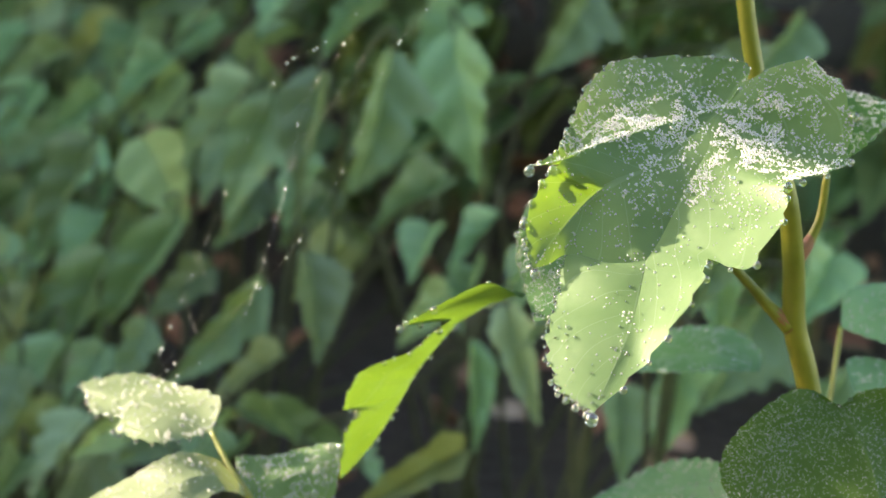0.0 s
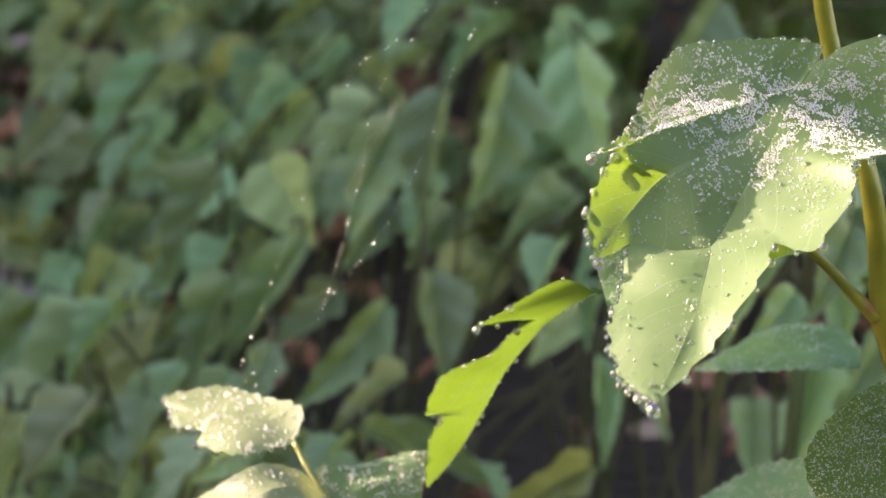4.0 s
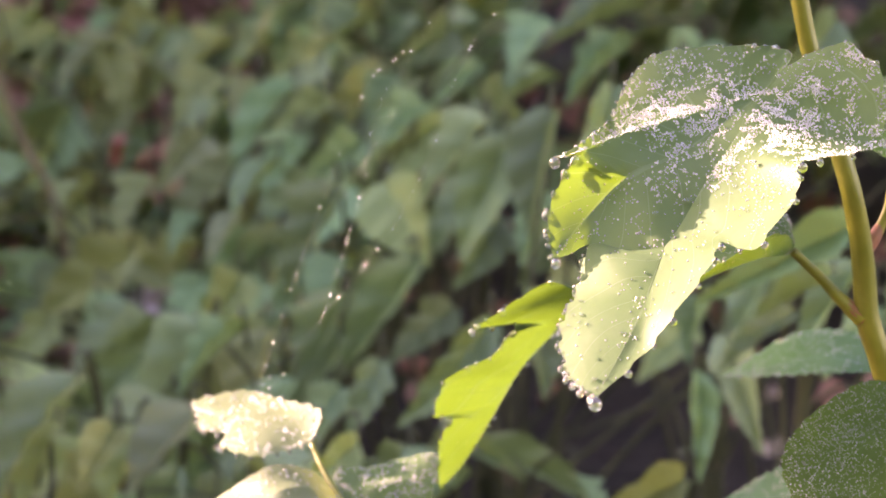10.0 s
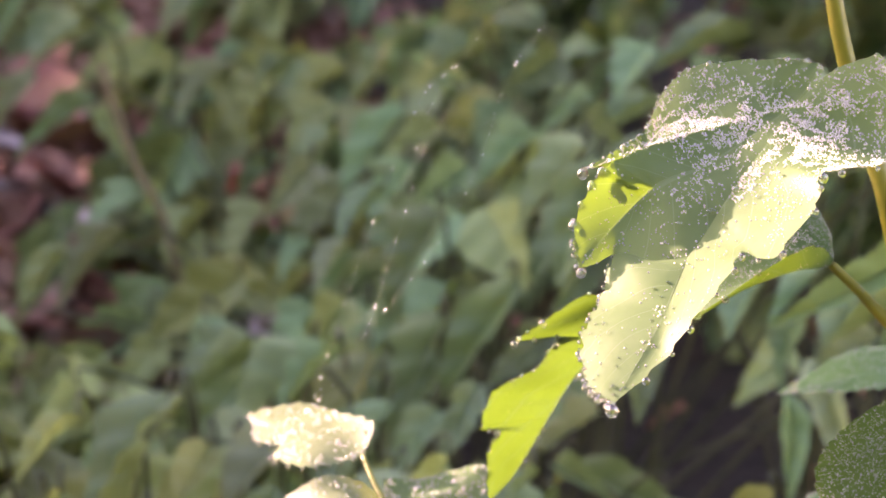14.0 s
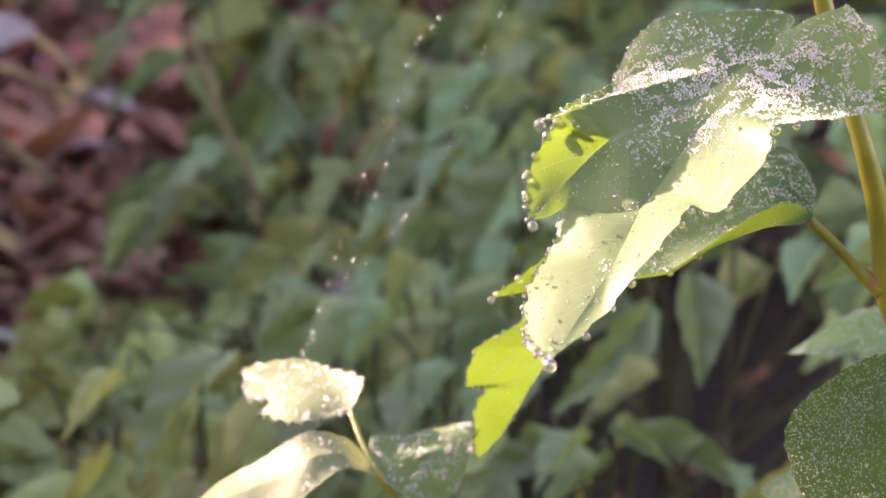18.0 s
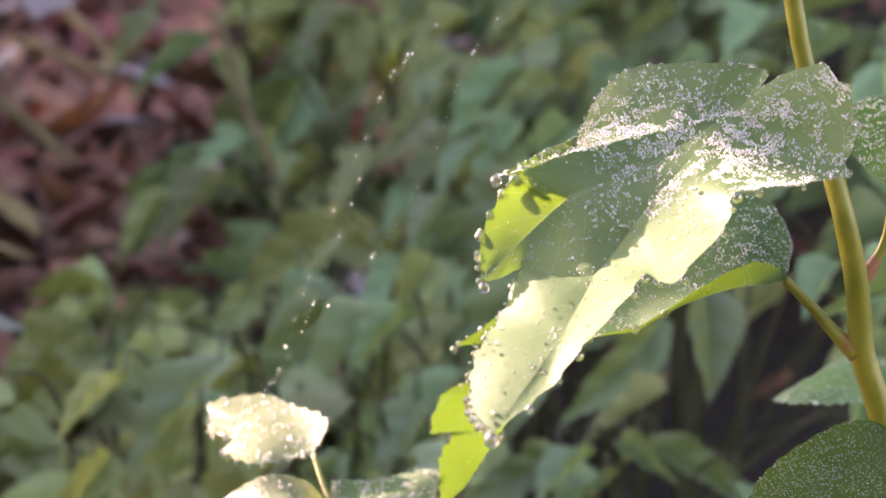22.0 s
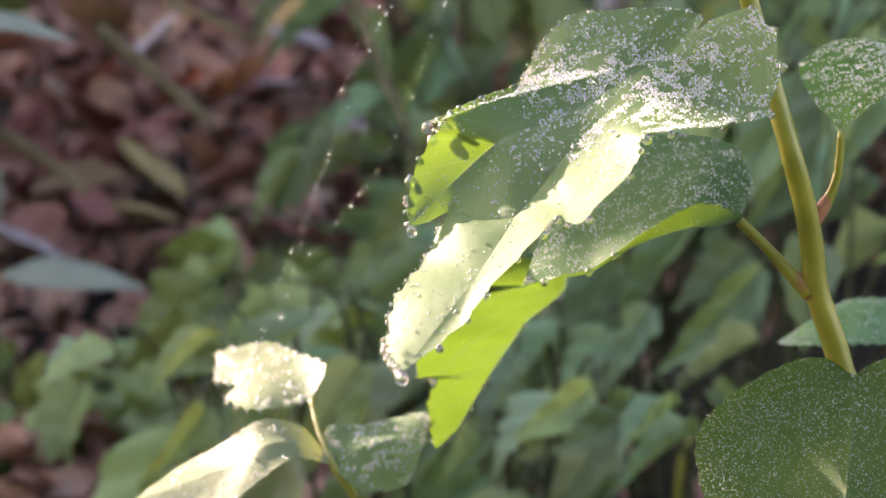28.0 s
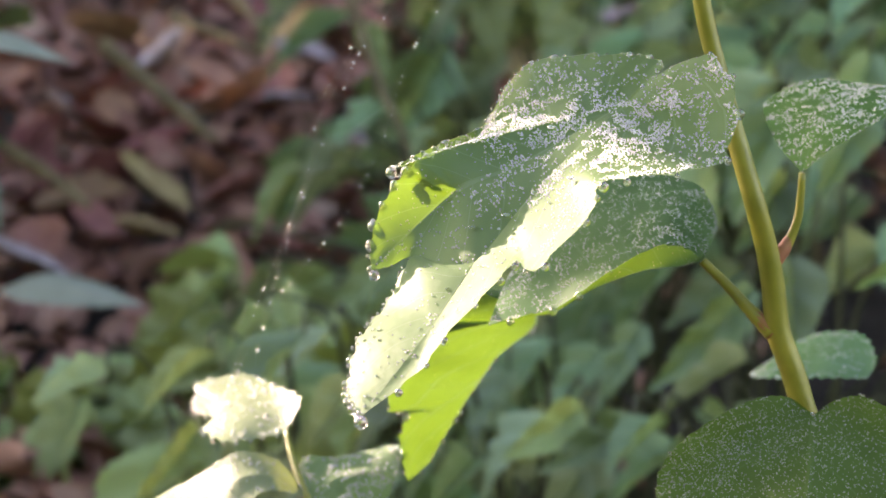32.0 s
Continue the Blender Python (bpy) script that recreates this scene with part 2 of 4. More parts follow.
def blade(mid, left, right, n=96, m=8, camber=0.0, teeth=0.0, pitch=6, ripple=0.0, seed=0, halves=(0, 1)):
    """A leaf blade stretched from its midrib to its two margins. Margins: (place along the midrib, x, y, z).
    Returns vertices, faces, uvs, the tooth tips, and the rows of each half."""
    verts, faces, uvs, tips, rows = [], [], [], [], []
    for half, margin in enumerate((left, right)):
        if half not in halves:
            continue
        start = len(verts)
        pts = [p[1:] for p in margin]
        for k in range(n + 1):
            q = k / n
            x = q * (len(margin) - 1)
            i = min(int(x), len(margin) - 2)
            s = margin[i][0] + (margin[i + 1][0] - margin[i][0]) * (x - i)
            a, e = spline(mid, s), spline(pts, q)
            out = e - a
            far = max(out.length, 1e-5)
            tooth = 1 - (k % pitch) / (pitch - 1)
            spike = out / far * teeth * (tooth - 0.4) * min(1.0, far / 0.006)
            if k % pitch == 0 and 0 < k < n:
                tips.append(e + spike)
            step = spline(pts, min(1, q + 0.01)) - spline(pts, max(0, q - 0.01))
            normal = out.cross(step)
            normal = normal.normalized() if normal.length > 1e-12 else Vector((0, 0, 1))
            if half == 0:
                normal = -normal
            row = []
            for j in range(m + 1):
                f = j / m
                p = a.lerp(e, f) + spike * max(0.0, f * 4 - 3) + normal * (camber * math.sin(math.pi * f) * min(1, far / 0.02))
                if ripple:
                    p += normal * ripple * noise.noise((p * 160) + Vector((seed, 0, 0))) * min(1, 4 * f)
                row.append(len(verts))
                verts.append(p)
                uvs.append((s * 0.6 + q * 0.4, 0.5 + (0.5 if half else -0.5) * f))
            rows.append((half, q, row))
        for k in range(n):
            for j in range(m):
                u = start + k * (m + 1) + j
                quad = (u, u + 1, u + m + 2, u + m + 1)
                faces.append(quad if half else quad[::-1])
    return verts, faces, uvs, tips, rows


def bead(rings=8, sides=12):
    """A unit ball for a water drop."""
    verts, faces = [Vector((0, 0, 1))], []
    for i in range(1, rings):
        a = math.pi * i / rings
        verts += [Vector((math.sin(a) * math.cos(2 * math.pi * j / sides), math.sin(a) * math.sin(2 * math.pi * j / sides), math.cos(a))) for j in range(sides)]
    verts.append(Vector((0, 0, -1)))
    for j in range(sides):
        k = (j + 1) % sides
        faces.append((0, 1 + j, 1 + k))
        for i in range(rings - 2):
            a = 1 + i * sides
            faces.append((a + j, a + sides + j, a + sides + k, a + k))
        b = 1 + (rings - 2) * sides
        faces.append((b + j, len(verts) - 1, b + k))
    return verts, faces


BEAD = mesh_of("dew_drop", *bead(), WATER)
FINE = bead(4, 7)


def drop(parent, p, r, label=""):
    """One drop hanging by its upper side from the point p."""
    m = Matrix.Translation(p + Vector((0, -0.15 * r, -0.75 * r))) @ Matrix.Diagonal((r, r, r * 1.08, 1))
    return part("dew_drop", BEAD, parent, label, m)


def mist(parent, verts, rows, count, chance, big=0.00034, small=0.00006, seed=1, patchy=True):
    """Fine dew on the upper face of a blade, as one mesh."""
    g = random.Random(seed)
    vs, fs = [], []
    made = tries = 0
    while made < count and tries < count * 30:
        tries += 1
        k = g.randrange(len(rows) - 1)
        (half, q, r0), (other, _, r1) = rows[k], rows[k + 1]
        j = g.randrange(len(r0) - 1)
        f = j / (len(r0) - 1)
        if half != other or g.random() > chance(half, q, f):
            continue
        a, b, c, d = verts[r0[j]], verts[r0[j + 1]], verts[r1[j]], verts[r1[j + 1]]
        area = (b - a).cross(c - a)
        if g.random() > area.length / 2.0e-6 or area.length < 1e-12:
            continue
        u, v = g.random(), g.random()
        p = a.lerp(b, u).lerp(c.lerp(d, u), v)
        if patchy and noise.noise(p * 420) + 0.35 < 0.7 * g.random():
            continue
        normal = area.normalized()
        if normal.z < 0:
            normal = -normal
        r = small + (big - small) * g.random() ** 2
        p = p + normal * r * 0.55
        base = len(vs)
        vs += [p + w * r for w in FINE[0]]
        fs += [tuple(base + i for i in face) for face in FINE[1]]
        made += 1
    me = mesh_of("fine_dew", vs, fs, SPRAY)
    return part("fine_dew", me, parent, "fine dew sprayed over the blade", kind="stuff")


def beads(parent, verts, rows, count, small, big, seed):
    """Larger drops lying on the upper face of a blade."""
    g = random.Random(seed)
    for _ in range(count):
        row = g.choice(rows)[2]
        r = small + (big - small) * g.random() ** 2
        part("dew_drop", BEAD, parent, "", Matrix.Translation(verts[g.choice(row)] + Vector((-0.1, -0.1, 0.45)) * r) @ Matrix.Diagonal((r, r, r * 0.75, 1)))


def leaf_part(name, parent, label, material, spec, **kw):
    verts, faces, uvs, tips, rows = blade(*spec, **kw)
    ob = part(name, mesh_of(name, verts, faces, material, uvs), parent, label)
    return ob, verts, tips, rows


# ---- ground ----
def ground():
    verts, faces, n = [], [], 90
    for i in range(n + 1):
        for j in range(n + 1):
            x, y = ((i / n - 0.5) * 2), ((j / n - 0.5) * 2)
            x, y = math.copysign(abs(x) ** 3.2, x) * 60, math.copysign(abs(y) ** 3.2, y) * 60 + 1.0
            z = 0.02 * noise.noise(Vector((x * 3, y * 3, 0))) + 0.01 * noise.noise(Vector((x * 11, y * 11, 4)))
            verts.append((x, y, z))
    for i in range(n):
        for j in range(n):
            u = i * (n + 1) + j
            faces.append((u, u + n + 1, u + n + 2, u + 1))
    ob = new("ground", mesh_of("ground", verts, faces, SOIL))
    return tagged(ob, "dark reddish-brown soil under the shrubs", "ground", kind="structure")


ground()


def litter():
    """Dry fallen leaves, one mesh."""
    g = random.Random(3)
    vs, fs = [], []
    for _ in range(14000):
        x, y = g.uniform(-0.8, 0.6), g.uniform(0.45, 2.9)
        if x > -0.02 and g.random() < 0.92:
            continue
        size, turn = g.uniform(0.010, 0.030), g.uniform(0, 6.3)
        m = Matrix.Translation((x, y, 0.02 + g.uniform(0, 0.02))) @ Euler((g.uniform(-0.9, 0.9), g.uniform(-0.9, 0.9), turn)).to_matrix().to_4x4()
        base, k = len(vs), 5
        for i in range(k + 1):
            w = math.sin(math.pi * (0.06 + 0.9 * i / k)) * 0.3
            for side in (-1, 0, 1):
                vs.append(m @ Vector((side * w * size, (i / k - 0.5) * size, abs(side) * size * 0.22 + 0.06 * size * math.sin(i))))
        for i in range(k):
            for c in (0, 1):
                u = base + i * 3 + c
                fs.append((u, u + 1, u + 4, u + 3))
    ob = new("leaf_litter", mesh_of("leaf_litter", vs, fs, LITTER))
    return tagged(ob, "dry brown fallen leaves strewn over the soil", "leaf litter", kind="stuff")


litter()


# ---- unseen tall hedge, added to block the sun from the shrubs behind ----
def hedge():
    ahead, along = Vector((SUN.x, SUN.y, 0)).normalized(), Vector((-SUN.y, SUN.x, 0)).normalized() * -1
    start = ahead * 3.2

    def at(p, d, z):
        return start + along * p + ahead * d + Vector((0, 0, z))

    ob = thing("sun_blocker_hedge", at(1.6, 0.3, 0), "unseen dense hedge added to keep the sun off the shrubs", "hedge")
    g = random.Random(11)
    for k in range(9):
        p = 0.25 + 0.34 * k
        v, f = tube([at(p, 0.3, -0.03), at(p + 0.05, 0.28, 0.7), at(p - 0.03, 0.32, 1.9)], [0.03, 0.02, 0.008], 8, 12)
        part("stem", mesh_of("stem", v, f, BARK), ob)
    vs, fs = [], []
    for _ in range(18000):
        p, d, z = g.uniform(0.0, 3.2), g.uniform(0.0, 0.6), g.uniform(0.05, 2.2)
        if p < 0.075 + 0.02 * math.sin(z * 17) + 0.012 * math.sin(z * 53):
            continue
        size = g.uniform(0.06, 0.10)
        m = Matrix.Translation(at(p, d, z)) @ Euler((g.uniform(-1.2, 1.2), g.uniform(-1.2, 1.2), g.uniform(0, 6.3))).to_matrix().to_4x4()
        base = len(vs)
        for px, py, pz in ((0, -0.5, 0), (0.38, -0.15, 0.1), (0.3, 0.25, 0.08), (0, 0.55, -0.05), (-0.3, 0.25, 0.08), (-0.38, -0.15, 0.1)):
            vs.append(m @ Vector((px * size, py * size, pz * size)))
        fs += [(base, base + 1, base + 2, base + 3), (base, base + 3, base + 4, base + 5)]
    part("foliage", mesh_of("foliage", vs, fs, FOLIAGE), ob)


hedge()


def sky_block_hedge(x0, x1, y, height, count, leaf, seed, label):
    """An unseen straight hedge, uneven on top, added to block skylight from one side."""
    ob = thing("hedge", ((x0 + x1) / 2, y, 0), label, "hedge")
    g = random.Random(seed)
    n = int((x1 - x0) / 0.5)
    for k in range(n):
        x = x0 + (x1 - x0) * (k + 0.5) / n
        v, f = tube([(x, y, -0.03), (x + 0.04, y + 0.02, 0.4 * height), (x - 0.03, y - 0.03, 0.9 * height)], [0.03, 0.02, 0.008], 8, 12)
        part("stem", mesh_of("stem", v, f, BARK), ob)
    vs, fs = [], []
    for _ in range(count):
        x, z = g.uniform(x0, x1), g.uniform(0.03, height)
        if z > height * (0.86 + 0.14 * noise.noise(Vector((x * 2.1, seed, 0)))):
            continue
        deep = 0.22 + 0.12 * noise.noise(Vector((x * 1.7, z * 2, seed)))
        size = g.uniform(0.75, 1.25) * leaf
        m = Matrix.Translation((x, y + g.uniform(-deep, deep), z)) @ Euler((g.uniform(-1.2, 1.2), g.uniform(-1.2, 1.2), g.uniform(0, 6.3))).to_matrix().to_4x4()
        base = len(vs)
        for px, py, pz in ((0, -0.5, 0), (0.38, -0.15, 0.1), (0.3, 0.25, 0.08), (0, 0.55, -0.05), (-0.3, 0.25, 0.08), (-0.38, -0.15, 0.1)):
            vs.append(m @ Vector((px * size, py * size, pz * size)))
        fs += [(base, base + 1, base + 2, base + 3), (base, base + 3, base + 4, base + 5)]
    part("foliage", mesh_of("foliage", vs, fs, FOLIAGE), ob)


sky_block_hedge(-3.2, 3.2, -2.3, 2.4, 13000, 0.11, 12, "unseen dense green hedge added on the near side to block skylight")
sky_block_hedge(-1.6, 3.6, 3.0, 3.5, 17000, 0.12, 13, "unseen high green hedge added on the far side to block skylight")


def beam_shaping_bush():
    """An unseen bush added between sun and plants, with an opening that shapes the beam."""
    ahead, along = Vector((SUN.x, SUN.y, 0)).normalized(), Vector((-SUN.y, SUN.x, 0)).normalized() * -1
    slope = SUN.z / Vector((SUN.x, SUN.y)).length
    g = random.Random(17)
    ob = thing("beam_shaping_bush", ahead * 1.05 + along * 0.35, "unseen tall leafy bush added to shade part of the plants", "bush")

    def at(p, d, z):
        return along * p + ahead * d + Vector((0, 0, z))

    def margin(w):
        """How far the foliage reaches at each height."""
        for top, edge in ((0.214, 0.034), (0.249, 0.058), (0.290, 0.005), (0.301, -0.008), (0.3145, -0.034)):
            if w < top:
                return edge
        return -0.016

    for k in range(4):
        p = 0.15 + 0.12 * k
        v, f = tube([at(0.35, 1.05, -0.02), at(p * 0.6 + 0.14, 1.05, 0.4), at(p, 1.0, 1.0)], [0.012, 0.008, 0.003], 8, 12)
        part("stem", mesh_of("stem", v, f, BARK), ob)
    vs, fs = [], []
    made = 0
    while made < 8900:
        p, d, w = g.uniform(-0.03, 0.62), g.uniform(0.95, 1.12), g.uniform(-0.40, 0.62)
        size = g.uniform(0.022, 0.036)
        if made > 6500:
            p, w, size = g.uniform(-0.045, 0.07), g.uniform(0.25, 0.38), g.uniform(0.011, 0.018)
        if p < max(margin(w - 0.3 * size), margin(w), margin(w + 0.3 * size)) + size * 0.35:
            continue
        made += 1
        m = Matrix.Translation(at(p, d, w + slope * d)) @ Euler((g.uniform(-1.2, 1.2), g.uniform(-1.2, 1.2), g.uniform(0, 6.3))).to_matrix().to_4x4()
        base = len(vs)
        for px, py, pz in ((0, -0.5, 0), (0.38, -0.15, 0.1), (0.3, 0.25, 0.08), (0, 0.55, -0.05), (-0.3, 0.25, 0.08), (-0.38, -0.15, 0.1)):
            vs.append(m @ Vector((px * size, py * size, pz * size)))
        fs += [(base, base + 1, base + 2, base + 3), (base, base + 3, base + 4, base + 5)]
    part("foliage", mesh_of("foliage", vs, fs, FOLIAGE), ob)


beam_shaping_bush()


def overhang():
    """An unseen spreading bush, added so its canopy keeps skylight off the hollow below."""
    g = random.Random(19)
    ob = thing("sky_blocking_bush", (0.62, 1.3, 0.0), "unseen spreading leafy bush added to darken the hollow below", "bush")
    for k in range(5):
        x, y = 0.15 + 0.1 * k, 0.9 + 0.22 * k
        v, f = tube([(0.66, 1.35 + 0.02 * k, -0.02), (0.62, 1.3, 0.42 + 0.01 * k), (x, y, 0.44)], [0.014, 0.009, 0.003], 8, 16)
        part("stem", mesh_of("stem", v, f, BARK), ob)
    vs, fs = [], []
    for _ in range(11000):
        x, y, z, size = g.uniform(0.02, 0.88), g.uniform(0.62, 1.92), g.uniform(0.25, 0.47), g.uniform(0.04, 0.065)
        out = Vector(((x - 0.45) / 0.42, (y - 1.27) / 0.64))
        if out.length > 0.92 + 0.16 * noise.noise(Vector((x * 7, y * 7, z * 7))) or z > 0.47 - 0.14 * out.length ** 3:
            continue
        m = Matrix.Translation((x, y, z)) @ Euler((g.uniform(-0.7, 0.7), g.uniform(-0.7, 0.7), g.uniform(0, 6.3))).to_matrix().to_4x4()
        base = len(vs)
        for px, py, pz in ((0, -0.5, 0), (0.38, -0.15, 0.1), (0.3, 0.25, 0.08), (0, 0.55, -0.05), (-0.3, 0.25, 0.08), (-0.38, -0.15, 0.1)):
            vs.append(m @ Vector((px * size, py * size, pz * size)))
        fs += [(base, base + 1, base + 2, base + 3), (base, base + 3, base + 4, base + 5)]
    part("foliage", mesh_of("foliage", vs, fs, FOLIAGE), ob)


overhang()


# ---- shrubs behind ----
def shrub_leaf(seed, material):
    """A lobed, toothed leaf, 1 long, hanging along +y with its face along +z."""
    g = random.Random(seed)
    bend, fold = g.uniform(0.05, 0.40), g.uniform(0.30, 0.75)

    def at(x, y):
        return (x, y, abs(x) * fold * 1.2 - bend * y * y)

    mid = [at(0, 0), at(g.uniform(-0.02, 0.02), 0.3), at(g.uniform(-0.05, 0.05), 0.65), at(0, 1)]
    if seed % 2:
        outline = [(0.0, 0.0, 0.0), (0.02, 0.08, 0.0), (0.08, 0.19, 0.06), (0.2, 0.33, 0.21), (0.34, 0.38, 0.38), (0.5, 0.32, 0.55), (0.66, 0.22, 0.71), (0.83, 0.09, 0.87), (1, 0, 1)]
    else:
        outline = [(0.0, 0.0, 0.0), (0.02, 0.11, -0.01), (0.08, 0.24, 0.08), (0.2, 0.44, 0.36), (0.28, 0.29, 0.43), (0.40, 0.33, 0.56), (0.48, 0.25, 0.63), (0.58, 0.26, 0.71), (0.76, 0.12, 0.84), (1, 0, 1)]
    sides = []
    for sign in (-1, 1):
        k = g.uniform(0.85, 1.1)
        sides.append([(s, *at(sign * w * k * g.uniform(0.9, 1.1), y + g.uniform(-0.02, 0.02))) for s, w, y in outline])
    v, f, uv, _, _ = blade(mid, sides[0], sides[1], n=48, m=5, teeth=0.036, pitch=3)
    wave = g.uniform(0, 6.3)
    for p in v:
        p.z += 0.020 * math.sin(20 * p.y - 13 * abs(p.x)) * min(1, abs(p.x) * 8) + 0.05 * math.sin(4.5 * p.y + wave) * p.x * 2
    return mesh_of("leaf", v, f, material, uv)


LEAVES = [shrub_leaf(40 + k, FOLIAGE) for k in range(6)]
YOUNG = [shrub_leaf(40 + k, OLIVE) for k in range(6)]
GREY = [shrub_leaf(40 + k, HAZED) for k in range(6)]


def fallen_leaf(p, size, kind, turn, tilt, curl, seed):
    """One dry leaf on the litter, folded along its rib and curling up at the tip."""
    g = random.Random(seed)
    wide = g.uniform(0.26, 0.40)
    verts, faces, uvs, n, m = [], [], [], 14, 6
    for i in range(n + 1):
        q = i / n
        w = wide * math.sin(math.pi * min(1.0, 0.04 + q * 0.96)) ** 0.8 * (1 + 0.10 * math.sin(q * 23 + seed))
        for j in range(m + 1):
            s = j / m * 2 - 1
            z = abs(s) ** 1.4 * w * 0.55 + curl * (q - 0.35) ** 2 + 0.012 * math.sin(9 * q + 4 * s + seed)
            verts.append(Vector((s * w, q - 0.5, z)) * size)
            uvs.append((q, j / m))
    for i in range(n):
        for j in range(m):
            a = i * (m + 1) + j
            faces.append((a, a + 1, a + m + 2, a + m + 1))
    ob = new("fallen_leaf", mesh_of("fallen_leaf", verts, faces, DRY[kind], uvs))
    ob.matrix_world = Matrix.Translation(p) @ Euler((tilt, g.uniform(-0.3, 0.3), turn)).to_matrix().to_4x4()
    return tagged(ob, ("red-brown curled dry leaf lying on the litter", "ochre curled dry leaf lying on the litter", "faded greyish dry leaf lying on the litter")[kind], "fallen leaf", "fallen leaves")


gf = random.Random(88)
for k in range(110):
    fallen_leaf((gf.uniform(-0.42, -0.06), 0.78 + 0.95 * gf.random(), 0.040 + gf.uniform(0, 0.006)), gf.uniform(0.028, 0.058), gf.choice((0, 0, 0, 0, 1, 2)), gf.uniform(0, 6.3), gf.uniform(0.1, 0.7), gf.uniform(0.1, 0.7), k)


def hang(p, size, facing, droop, roll):
    """Pose of a leaf that hangs from p: facing is the compass turn of its face, droop how far its tip points down."""
    m = Matrix.Translation(p) @ Euler((0, 0, facing)).to_matrix().to_4x4()
    m = m @ Euler((-droop, 0, 0)).to_matrix().to_4x4() @ Euler((0, roll, 0)).to_matrix().to_4x4()
    return m @ Matrix.Diagonal((size * 0.85, size, size, 1))


def shrub(x, y, height, stems, spread, seed, label):
    g = random.Random(seed)
    ob = thing("leafy_shrub", (x, y, 0), label, "shrub", "shrubs in the shade")
    for _ in range(stems):
        a = g.uniform(0, 6.3)
        tip = Vector((x + math.cos(a) * spread, y + math.sin(a) * spread, height * g.uniform(0.7, 1.1)))
        pts = [(x + g.uniform(-0.02, 0.02), y + g.uniform(-0.02, 0.02), -0.01), (x + math.cos(a) * spread * 0.3, y + math.sin(a) * spread * 0.3, height * 0.75), tip]
        v, f = tube(pts, [0.0022, 0.0016, 0.0008], 6, 12)
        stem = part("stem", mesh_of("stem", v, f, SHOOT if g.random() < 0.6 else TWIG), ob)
        n = g.randrange(9, 13)
        for k in range(n):
            q = min(1.0, max(0.15, 0.25 + 0.75 * k / (n - 1) + g.uniform(-0.09, 0.09)))
            p = spline(pts, q)
            size = g.choice((g.uniform(0.02, 0.035), g.uniform(0.032, 0.054)))
            turn = 1.95 + g.uniform(-1.1, 1.1)
            part("leaf", (YOUNG if g.random() < (0.95 if x < 0.02 and y < 0.75 else 0.5 if x < 0.02 else 0.12) else LEAVES)[g.randrange(6)], ob, "", hang(p, size, turn, g.uniform(0.15, 0.95), g.uniform(-0.8, 0.8)))


# leaves that hang nearest: stalk end, tip, width
LEAVES_A = [
    (-0.153, 0.432, 0.119, -0.171, 0.404, 0.119, 0.009),
    (-0.125, 0.432, 0.104, -0.134, 0.404, 0.092, 0.012),
    (-0.119, 0.422, 0.130, -0.137, 0.394, 0.122, 0.011),
    (-0.098, 0.432, 0.121, -0.109, 0.404, 0.099, 0.016),
    (-0.092, 0.432, 0.135, -0.120, 0.404, 0.106, 0.019),
    (-0.090, 0.492, 0.120, -0.109, 0.464, 0.110, 0.017),
    (-0.081, 0.462, 0.112, -0.091, 0.434, 0.101, 0.016),
    (-0.071, 0.472, 0.109, -0.084, 0.444, 0.090, 0.020),
    (-0.056, 0.467, 0.116, -0.078, 0.439, 0.099, 0.022),
    (-0.040, 0.442, 0.095, -0.051, 0.414, 0.088, 0.012),
    (-0.036, 0.512, 0.104, -0.047, 0.484, 0.089, 0.017),
    (-0.023, 0.522, 0.112, -0.045, 0.494, 0.085, 0.017),
    (-0.019, 0.462, 0.104, -0.040, 0.434, 0.092, 0.016),
]
LEAVES_B = [
    (-0.007, 0.432, 0.116, -0.025, 0.404, 0.108, 0.016),
    (-0.007, 0.532, 0.107, -0.022, 0.504, 0.095, 0.016),
    (0.006, 0.532, 0.116, -0.005, 0.504, 0.100, 0.014),
    (0.010, 0.432, 0.111, -0.013, 0.404, 0.108, 0.016),
    (0.019, 0.422, 0.115, 0.002, 0.394, 0.111, 0.015),
    (0.024, 0.422, 0.106, 0.004, 0.394, 0.103, 0.014),
    (0.029, 0.467, 0.107, 0.044, 0.439, 0.105, 0.010),
    (0.036, 0.512, 0.094, 0.080, 0.484, 0.083, 0.014),
    (0.042, 0.522, 0.133, 0.015, 0.494, 0.105, 0.019),
    (0.042, 0.472, 0.122, 0.016, 0.444, 0.114, 0.010),
    (0.054, 0.512, 0.146, 0.058, 0.484, 0.118, 0.023),
    (0.063, 0.462, 0.097, 0.072, 0.434, 0.095, 0.010),
    (0.077, 0.512, 0.213, 0.066, 0.484, 0.174, 0.026),
]
